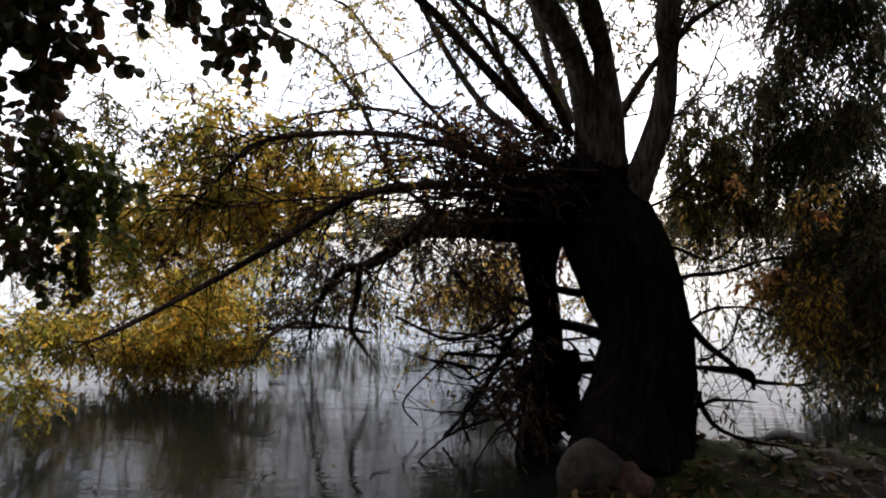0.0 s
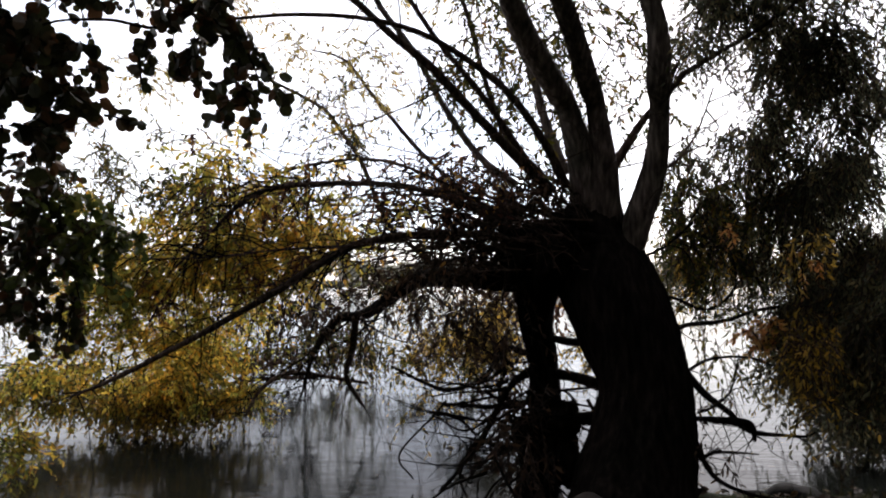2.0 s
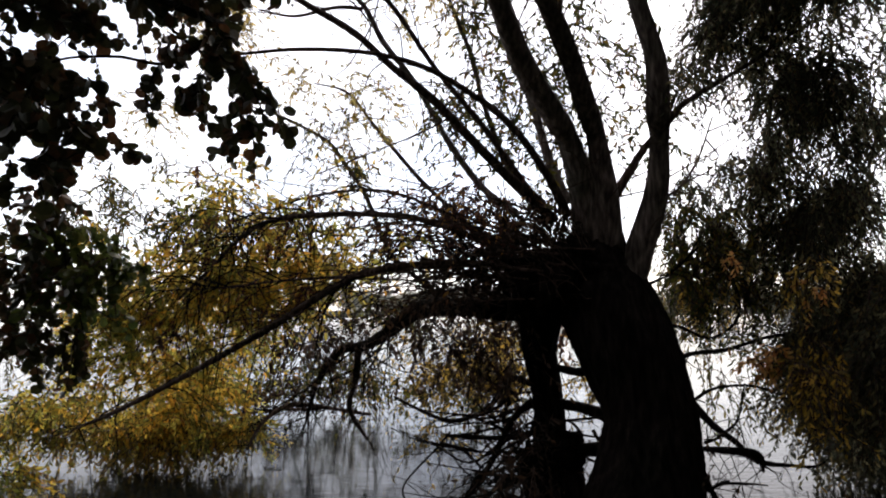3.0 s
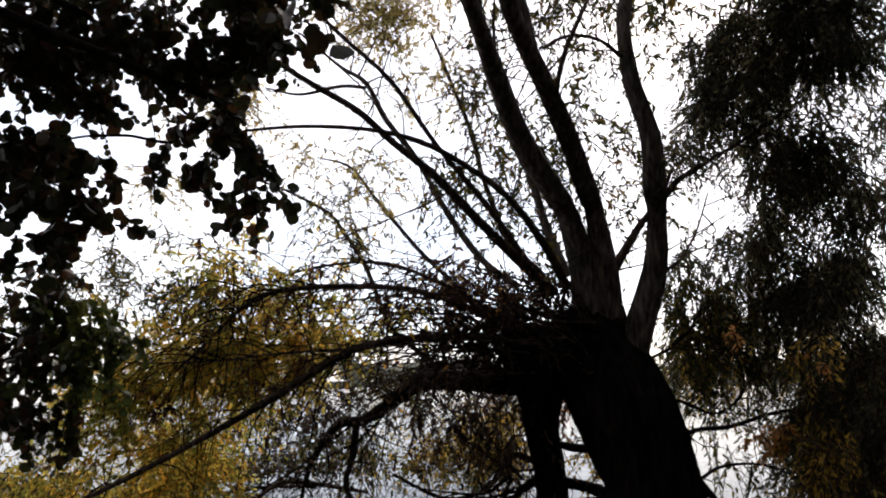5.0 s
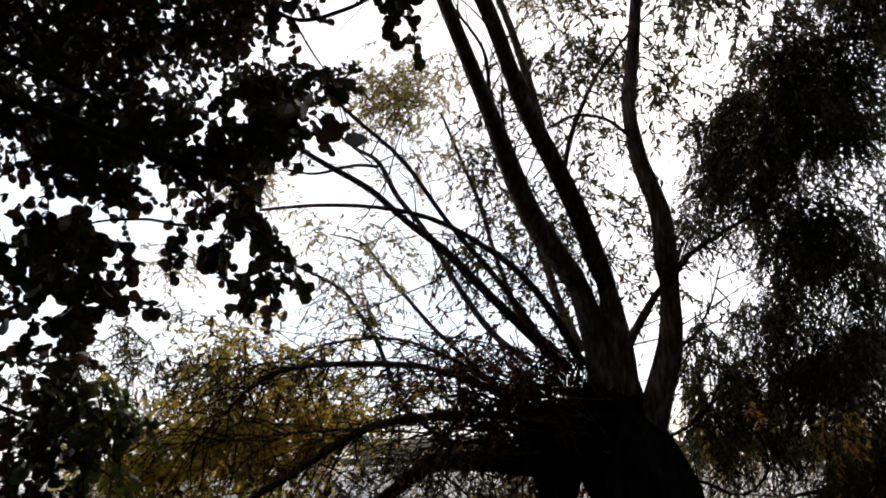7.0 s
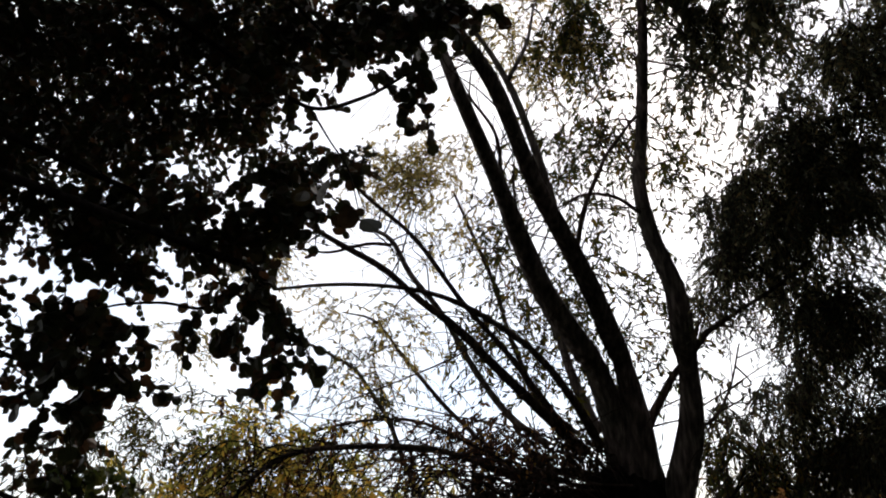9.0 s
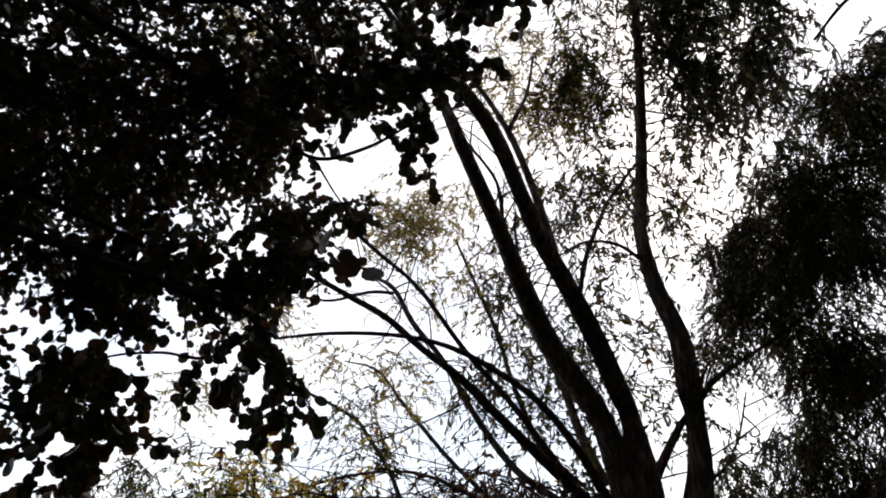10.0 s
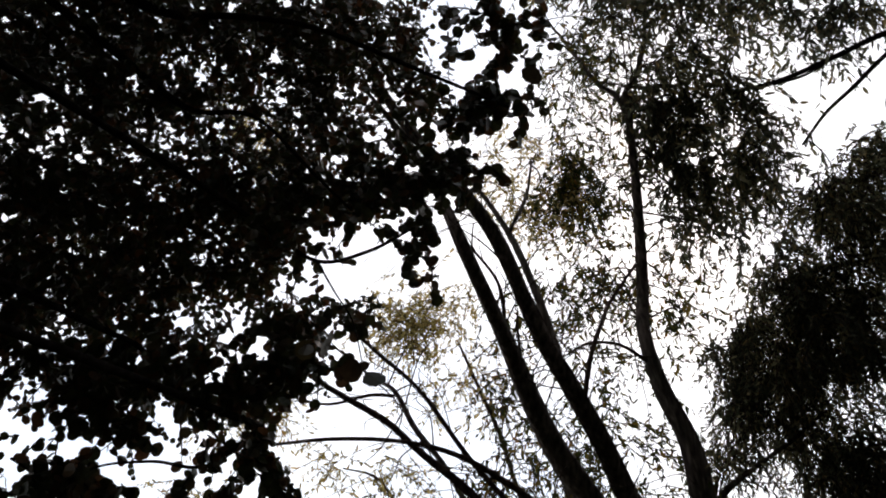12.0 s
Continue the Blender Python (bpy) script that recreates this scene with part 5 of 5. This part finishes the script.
for k, pts in enumerate(ALDER_TWIGS):
    bough("branch", pts, BARK_ALDER, alder, "", 8, 0.07, 140 + k)
    x, y, z, r = pts[0]
    if k != 2:
        bough("branch", [(-2.55, -0.65, min(z, 4.6) * 0.85, 0.032), ((x - 2.55) / 2, (y - 0.65) / 2 + 0.15, z * 0.97, 0.02), (x, y, z, r)], BARK_ALDER, alder, "", 8, 0.06, 150 + k)
ALDER_UP = [
    (-1.68, 1.88, 3.43, 0.29, 0.32, 0.19, 78),
    (-1.74, 2.06, 3.15, 0.29, 0.32, 0.20, 92),
    (-1.43, 2.02, 3.49, 0.24, 0.26, 0.21, 81),
    (-1.47, 2.23, 3.19, 0.24, 0.26, 0.21, 81),
    (-1.16, 2.14, 3.55, 0.23, 0.25, 0.21, 91),
    (-1.21, 2.30, 3.32, 0.20, 0.22, 0.16, 50),
    (-0.97, 2.36, 3.38, 0.16, 0.18, 0.16, 40),
    (-0.96, 2.15, 3.64, 0.19, 0.21, 0.19, 55),
    (-0.87, 2.51, 3.21, 0.12, 0.14, 0.10, 19),
    (-0.67, 2.57, 3.21, 0.11, 0.12, 0.09, 14),
    (-0.47, 2.59, 3.25, 0.08, 0.09, 0.07, 7),
    (-0.73, 2.20, 3.68, 0.15, 0.16, 0.13, 28),
    (-0.54, 2.28, 3.65, 0.12, 0.14, 0.10, 17),
    (-0.41, 2.23, 3.73, 0.13, 0.15, 0.13, 25),
]
ALDER_TOP = [
    (-1.48, 2.17, 2.81, 0.22, 0.25, 0.17, 26),
    (-1.50, 2.24, 2.65, 0.20, 0.22, 0.10, 13),
    (-1.31, 2.29, 2.80, 0.19, 0.21, 0.19, 23),
    (-1.33, 2.37, 2.60, 0.11, 0.12, 0.07, 7),
    (-1.11, 2.33, 2.91, 0.21, 0.23, 0.16, 22),
    (-1.10, 2.42, 2.74, 0.12, 0.14, 0.11, 9),
    (-0.94, 2.44, 2.84, 0.11, 0.16, 0.15, 16),
    (-0.80, 2.43, 2.96, 0.14, 0.15, 0.12, 18),
    (-0.76, 2.50, 2.86, 0.07, 0.08, 0.05, 3),
    (-0.66, 2.44, 3.00, 0.08, 0.11, 0.10, 8),
    (-0.54, 2.43, 3.09, 0.08, 0.09, 0.05, 4),
    (-0.42, 2.44, 3.10, 0.05, 0.05, 0.04, 1),
    (-0.90, 2.51, 2.73, 0.06, 0.07, 0.06, 3),
]
ALDER_ABOVE = [
    (-1.88, 1.60, 4.12, 0.36, 0.40, 0.24, 106),
    (-1.93, 1.81, 3.93, 0.36, 0.40, 0.24, 106),
    (-1.58, 1.75, 4.23, 0.30, 0.33, 0.24, 88),
    (-1.62, 1.98, 4.02, 0.30, 0.33, 0.24, 88),
    (-1.26, 1.80, 4.36, 0.27, 0.30, 0.23, 74),
    (-1.33, 2.08, 4.12, 0.24, 0.27, 0.18, 53),
    (-0.94, 1.88, 4.44, 0.24, 0.27, 0.21, 85),
    (-0.98, 2.21, 4.16, 0.24, 0.27, 0.18, 46),
    (-0.62, 1.97, 4.46, 0.24, 0.27, 0.24, 106),
    (-0.63, 2.28, 4.22, 0.24, 0.27, 0.21, 85),
    (-0.31, 1.98, 4.50, 0.18, 0.23, 0.21, 52),
    (-0.21, 2.26, 4.30, 0.15, 0.20, 0.18, 37),
    (-0.86, 1.56, 4.65, 0.72, 0.80, 0.24, 264),
    (-1.60, 1.40, 4.42, 0.72, 0.80, 0.24, 264),
]
ALDER_TIPS = [
    (-0.21, 1.98, 3.52, 0.12, 0.13, 0.10, 16),
    (-0.17, 2.10, 3.39, 0.09, 0.10, 0.07, 8),
    (-0.22, 2.18, 3.28, 0.08, 0.09, 0.06, 6),
    (-0.12, 2.23, 3.22, 0.03, 0.04, 0.04, 1),
    (-0.05, 2.00, 3.51, 0.09, 0.09, 0.09, 8),
    (0.06, 1.96, 3.55, 0.06, 0.09, 0.09, 5),
    (-0.78, 2.33, 2.86, 0.10, 0.11, 0.09, 12),
    (-0.70, 2.38, 2.79, 0.05, 0.06, 0.04, 2),
    (-0.47, 2.08, 3.36, 0.05, 0.06, 0.04, 2),
    (-0.74, 2.03, 3.33, 0.12, 0.13, 0.09, 14),
]
ALDER_LEFT = [
    (-1.44, 2.19, 2.42, 0.17, 0.18, 0.10, 22),
    (-1.44, 2.24, 2.27, 0.17, 0.18, 0.10, 22),
    (-1.32, 2.31, 2.28, 0.12, 0.13, 0.09, 14),
    (-1.28, 2.38, 2.12, 0.11, 0.12, 0.09, 11),
    (-1.39, 2.33, 2.06, 0.11, 0.12, 0.08, 11),
    (-1.45, 2.31, 1.96, 0.06, 0.07, 0.04, 2),
    (-1.51, 2.24, 2.12, 0.05, 0.08, 0.07, 2),
]
ALDER_LOW = [
    (-1.68, 2.95, 1.85, 0.15, 0.16, 0.10, 18),
    (-1.60, 3.00, 1.71, 0.19, 0.21, 0.12, 29),
    (-1.67, 2.96, 1.60, 0.19, 0.21, 0.06, 12),
    (-1.50, 3.05, 1.78, 0.11, 0.12, 0.10, 9),
    (-1.82, 2.86, 1.91, 0.18, 0.20, 0.11, 23),
    (-1.79, 2.89, 1.71, 0.21, 0.23, 0.12, 31),
    (-1.75, 2.91, 1.42, 0.15, 0.16, 0.09, 12),
    (-1.62, 2.99, 1.42, 0.09, 0.10, 0.09, 6),
    (-1.83, 2.87, 1.49, 0.12, 0.13, 0.12, 10),
]
ALDER_MIDDLE = [
    (-0.95, 2.39, 2.57, 0.10, 0.11, 0.09, 7),
    (-0.80, 2.45, 2.55, 0.13, 0.14, 0.10, 12),
    (-0.76, 2.51, 2.41, 0.13, 0.14, 0.11, 13),
    (-0.95, 2.47, 2.33, 0.07, 0.08, 0.07, 4),
    (-0.75, 2.56, 2.25, 0.10, 0.11, 0.08, 7),
    (-0.64, 2.59, 2.28, 0.05, 0.07, 0.06, 2),
    (-0.82, 2.56, 2.19, 0.05, 0.05, 0.04, 1),
    (-1.11, 2.40, 2.36, 0.06, 0.06, 0.06, 2),
    (-1.05, 2.40, 2.45, 0.05, 0.05, 0.04, 1),
    (-0.88, 2.45, 2.49, 0.09, 0.09, 0.09, 6),
]
ALDER_EDGE = [
    (0.04, 1.76, 3.75, 0.10, 0.14, 0.13, 19),
    (-0.04, 1.94, 3.57, 0.10, 0.11, 0.08, 11),
    (0.15, 1.76, 3.74, 0.08, 0.09, 0.07, 8),
    (0.26, 1.78, 3.71, 0.05, 0.06, 0.06, 4),
    (0.16, 1.55, 3.90, 0.07, 0.09, 0.09, 5),
    (0.27, 1.51, 3.92, 0.06, 0.06, 0.06, 4),
    (-0.02, 1.51, 3.93, 0.09, 0.09, 0.06, 4),
    (0.13, 1.66, 3.82, 0.06, 0.07, 0.06, 3),
    (0.10, 1.33, 4.05, 0.31, 0.34, 0.14, 49),
]
ALDER_SIDE = [
    (-1.85, 1.91, 3.22, 0.19, 0.32, 0.29, 83),
    (-1.89, 2.10, 2.89, 0.19, 0.24, 0.21, 60),
    (-1.78, 2.23, 2.83, 0.16, 0.18, 0.12, 20),
    (-1.89, 2.31, 2.44, 0.16, 0.24, 0.21, 47),
    (-1.88, 2.39, 2.16, 0.16, 0.18, 0.16, 31),
    (-1.61, 2.35, 2.84, 0.15, 0.16, 0.12, 19),
    (-1.42, 2.47, 2.84, 0.15, 0.16, 0.12, 19),
    (-1.22, 2.53, 2.92, 0.15, 0.16, 0.12, 19),
    (-1.68, 2.36, 2.72, 0.10, 0.11, 0.07, 5),
    (-1.76, 1.67, 3.56, 0.21, 0.29, 0.27, 86),
]
ALDER_FILL = [
    (-0.51, 2.09, 3.71, 0.21, 0.23, 0.16, 22),
    (-0.26, 2.09, 3.76, 0.16, 0.17, 0.13, 12),
    (-0.80, 2.14, 3.57, 0.18, 0.20, 0.16, 16),
    (-0.72, 2.32, 3.38, 0.16, 0.17, 0.10, 7),
    (-0.42, 2.25, 3.56, 0.13, 0.14, 0.10, 5),
]
# crown carried on out of view, with density added to shade the trunk
ALDER_UNSEEN_SHADE = [(-1.5, -0.8, 4.8, 1.8, 1.6, 0.9, 900), (0.6, -0.8, 5.2, 1.8, 1.5, 0.8, 900), (-3.6, 0.2, 3.4, 1.0, 1.2, 1.3, 500), (-1.0, -2.6, 4.2, 2.2, 1.0, 1.2, 600), (1.8, -1.8, 4.6, 1.7, 1.4, 1.0, 600)]
ALDER_LOOK = dict(twig=0.13, per=7, hang=0.5, droop=0.5, size=(0.05, 0.046), shape="round", clump=0.3, pieces=5, facing=(0.1, -1.0, -0.35))
for k, m in enumerate((ALDER_UP, ALDER_TOP, ALDER_ABOVE, ALDER_UNSEEN_SHADE, ALDER_TIPS, ALDER_EDGE, ALDER_SIDE, ALDER_FILL)):
    foliage(alder, m, LEAF_ALDER, 31 + k, "crown", "", **(ALDER_LOOK if k in (1, 4, 5, 7) else {**ALDER_LOOK, "size": (0.037, 0.034)}))
foliage(alder, ALDER_LOW[4:], LEAF_ALDER, 38, "crown", "", **{**ALDER_LOOK, "twig": 0.18, "per": 9, "size": (0.044, 0.04)})
foliage(alder, ALDER_LOW[:4], LEAF_ALDER_GREEN, 39, "crown", "dull green leaves still unturned", **{**ALDER_LOOK, "twig": 0.18, "per": 9, "size": (0.044, 0.04)})
# the outer layer of the crown, higher and farther off
ALDER_OUTER = [(x * 1.5, y * 1.5, 1.6 + (z - 1.6) * 1.5, rx * 1.5, ry * 1.5, rz * 1.5, int(c * more)) for group, more in ((ALDER_UP, 1.05), (ALDER_TOP, 0.7), (ALDER_ABOVE, 0.95)) for x, y, z, rx, ry, rz, c in group]
foliage(alder, ALDER_OUTER, LEAF_ALDER, 47, "crown", "", **{**ALDER_LOOK, "twig": 0.24, "per": 10, "size": (0.041, 0.037)})
foliage(alder, [(-0.41, 1.70, 2.58, 0.03, 0.03, 0.03, 1), (-0.38, 1.70, 2.58, 0.03, 0.03, 0.03, 1), (0.12, 1.67, 3.49, 0.03, 0.03, 0.03, 1), (0.23, 1.46, 3.65, 0.03, 0.03, 0.03, 1)], LEAF_ALDER, 38, "crown", "", **{**ALDER_LOOK, "twig": 0.09, "per": 4, "clear": 0.9, "size": (0.068, 0.062), "hang": 0.1})
# the nearest spray, leaf by leaf
stems, rows = sprays(ALDER_LEFT + ALDER_MIDDLE, 36, **ALDER_LOOK)
part("fine_brushwood", stems, BARK_ALDER, alder, kind="stuff")
singles = (rows[:, 1] < 3.1) & (rows[:, 2] > 2.0)
singles &= np.cumsum(singles) <= 300
one = mesh_of("leaf", *blades(np.zeros((1, 3)), np.array([[1.0, 0, 0]]), np.array([[0, 1.0, 0]]), np.ones(1), np.ones(1), "round"), LEAF_ALDER, False)
for at, along, side, length, width in zip(rows[singles, :3], rows[singles, 3:6], rows[singles, 6:9], rows[singles, 9], rows[singles, 10]):
    ob = new("leaf", one)
    ob.parent = alder
    up = np.cross(along, side)
    ob.matrix_local = Matrix.Translation(Vector(at) - alder.location) @ Matrix((along * length, side * width, up * width)).transposed().to_4x4()
rest = rows[~singles]
part("crown", blades(rest[:, :3], rest[:, 3:6], rest[:, 6:9], rest[:, 9], rest[:, 10], "round"), LEAF_ALDER, alder, smooth=False, kind="stuff")


# ---- unseen leaf belt, added behind and beside the viewpoint to block sky light ----
def shade_thicket(seed):
    rng = np.random.default_rng(seed)
    n = 21000
    turn = rng.uniform(radians(150), radians(393), n)
    far = rng.uniform(5.0, 9.5, n)
    high = rng.uniform(0, 1, n) ** 0.9 * (13 + 1.5 * np.sin(turn * 7) + np.sin(turn * 17))
    at = np.stack([np.cos(turn) * far, np.sin(turn) * far - 1.5, high], -1)
    at = at[(at[:, 1] < -2.2) | ((np.abs(at[:, 0]) > 4.7) & (at[:, 1] < 2.1))]
    n = len(at)
    along = unit(rng.normal(size=(n, 3)))
    side = unit(np.cross(along, rng.normal(size=(n, 3))))
    return blades(at, along, side, rng.uniform(0.4, 0.75, n), rng.uniform(0.35, 0.65, n), "narrow")


v, f = shade_thicket(51)
tagged(new("bank_wood", mesh_of("bank_wood", v, f, LEAF_SHADE_THICKET, False)), "unseen belt of dark leaves added behind the viewpoint to block sky light", "woods", kind="stuff")


# ---- the bank: stones, fallen leaves, grass ----
def stone(label, material, centre, radii, seed, rough=0.22):
    c = np.array(centre)
    verts, faces = lump((0, 0, 0), radii, seed, 4, rough, 1.5)
    ob = new("stone", mesh_of("stone", verts, faces, material))
    ob.location = c
    return tagged(ob, label, "stone", "stones on the bank")


stone("rounded grey boulder at the foot of the willow", STONE_GREY, (0.92, 4.02, 0.05), (0.21, 0.2, 0.22), 3, 0.1)
stone("reddish-brown stone beside the grey boulder", STONE_RED, (1.12, 3.94, -0.01), (0.16, 0.15, 0.16), 5)
stone("flat pale stone among fallen leaves", STONE_PALE, (2.21, 4.32, 0.095), (0.12, 0.09, 0.035), 7)
stone("low grey stone in the leaf litter", STONE_GREY, (2.35, 4.01, 0.055), (0.10, 0.09, 0.04), 8)
stone("dark wet stone at the water's edge", STONE_DARK, (2.57, 4.83, -0.02), (0.2, 0.14, 0.1), 9)
stone("dark wet stone at the water's edge", STONE_DARK, (2.36, 4.99, -0.08), (0.16, 0.12, 0.07), 12)
stone("dark wet stone under the split stem", STONE_DARK, (0.79, 4.98, -0.12), (0.18, 0.15, 0.12), 13)


def litter(seed, count):
    rng = np.random.default_rng(seed)
    x, y = rng.uniform(-6, 6.5, count), rng.uniform(-4.0, 5.3, count)
    keep = y < bank_edge(x) - 0.02
    x, y = x[keep], y[keep]
    n = len(x)
    at = np.stack([x, y, land(x, y) + 0.012 + rng.uniform(0, 0.025, n)], -1)
    turn = rng.uniform(0, 6.283, n)
    along = unit(np.stack([np.cos(turn), np.sin(turn), rng.normal(0, 0.45, n)], -1))
    side = unit(np.stack([-np.sin(turn), np.cos(turn), rng.normal(0, 0.8, n)], -1))
    return at, along, side, rng


at, along, side, rng = litter(41, 9000)
n = len(at)
v, f = blades(at, along, side, rng.uniform(0.05, 0.1, n), rng.uniform(0.012, 0.024, n), "narrow")
tagged(new("fallen_leaves", mesh_of("fallen_leaves", v, f, LEAF_LITTER, False)), "narrow brown and yellow willow leaves lying on the bank", "fallen leaves", kind="stuff")
at, along, side, rng = litter(42, 14000)
n = len(at)
v, f = blades(at, along, side, rng.uniform(0.04, 0.085, n), rng.uniform(0.028, 0.06, n), "round")
tagged(new("fallen_leaves", mesh_of("fallen_leaves", v, f, LEAF_LITTER, False)), "round withered alder leaves lying on the bank", "fallen leaves", kind="stuff")


def grass(seed, tufts):
    rng = np.random.default_rng(seed)
    x, y = rng.uniform(-5, 6.5, tufts), rng.uniform(-3.0, 5.2, tufts)
    keep = (y < bank_edge(x) - 0.05) & (np.sin(x * 2.3 + 1) * np.sin(y * 3.1) + rng.normal(0, 0.4, tufts) > 0.1)
    x, y = np.repeat(x[keep], 9), np.repeat(y[keep], 9)
    n = len(x)
    x, y = x + rng.normal(0, 0.03, n), y + rng.normal(0, 0.03, n)
    at = np.stack([x, y, land(x, y) - 0.005], -1)
    along = unit(rng.normal(size=(n, 3)) * np.array([0.6, 0.6, 0.1]) + np.array([0, 0, 0.8]))
    side = unit(np.cross(along, rng.normal(size=(n, 3))))
    return blades(at, along, side, rng.uniform(0.04, 0.13, n), rng.uniform(0.004, 0.008, n), "narrow")


v, f = grass(43, 3400)
tagged(new("grass", mesh_of("grass", v, f, GRASS, False)), "thin patchy dark green grass on the bank", "grass", kind="stuff")


def floating(seed, count):
    """Leaves adrift on the water."""
    rng = np.random.default_rng(seed)
    x, y = rng.uniform(-6, 4, count), rng.uniform(4.2, 12, count)
    keep = y > bank_edge(x) + 0.5
    x, y = x[keep], y[keep]
    n = len(x)
    turn = rng.uniform(0, 6.283, n)
    at = np.stack([x, y, np.full(n, LEVEL + 0.004)], -1)
    along = np.stack([np.cos(turn), np.sin(turn), np.full(n, 0.03)], -1)
    side = np.stack([-np.sin(turn), np.cos(turn), np.zeros(n)], -1)
    return blades(at, along, side, rng.uniform(0.05, 0.09, n), rng.uniform(0.012, 0.02, n), "narrow")


v, f = floating(44, 260)
tagged(new("floating_leaves", mesh_of("floating_leaves", v, f, LEAF_LITTER, False)), "scattered willow leaves adrift on the dark water", "fallen leaves", kind="stuff")


# ---- sticks adrift and dry stalks ----
def stick(at, turn, length, radius, seed):
    rng = np.random.default_rng(seed)
    a, d = np.array(at), np.array([math.cos(turn), math.sin(turn), 0.02])
    pts = [(*(a + d * length * s + rng.normal(0, 0.012, 3) * np.array([1, 1, 0.4])), radius * (1 - 0.6 * abs(s))) for s in (-0.5, -0.15, 0.2, 0.5)]
    v, f = tube(smooth_line(pts, 5), 6, 0.1, seed)
    ob = new("floating_stick", mesh_of("floating_stick", v - a, f, BARK_DEAD))
    ob.location = a
    return tagged(ob, "short dark stick floating on the lake", "stick", "sticks adrift")


stick((-1.86, 7.34, -0.14), 0.1, 0.2, 0.006, 1)
stick((-1.26, 7.18, -0.14), -0.15, 0.24, 0.004, 2)
stick((-0.46, 4.59, -0.14), 0.9, 0.2, 0.004, 3)


def stalk(at, seed):
    rng = np.random.default_rng(seed)
    root = empty("dry_stalk", at)
    tagged(root, "thin dry pale weed stalk on the bank", "plant", "stalks on the bank")
    a = np.array(at)
    lean = rng.normal(0, 0.08, 3)
    pts = [(*(a + np.array([0, 0, 0.42 * s - 0.02]) + lean * s * s), 0.004 * (1 - 0.7 * s)) for s in (0, 0.35, 0.7, 1.0)]
    line = smooth_line(pts, 6)
    part("stem", tube(line, 5), LEAF_LITTER, root)
    n = 14
    at2 = line[rng.integers(5, len(line), n), :3]
    along = unit(rng.normal(size=(n, 3)) + np.array([0, 0, 0.4]))
    part("foliage", blades(at2, along, unit(np.cross(along, rng.normal(size=(n, 3)))), rng.uniform(0.03, 0.07, n), rng.uniform(0.008, 0.014, n), "narrow"), LEAF_LITTER, root, "withered small leaves", smooth=False, kind="stuff")


stalk((2.85, 4.72, 0.00), 1)
stalk((2.87, 4.63, 0.00), 2)
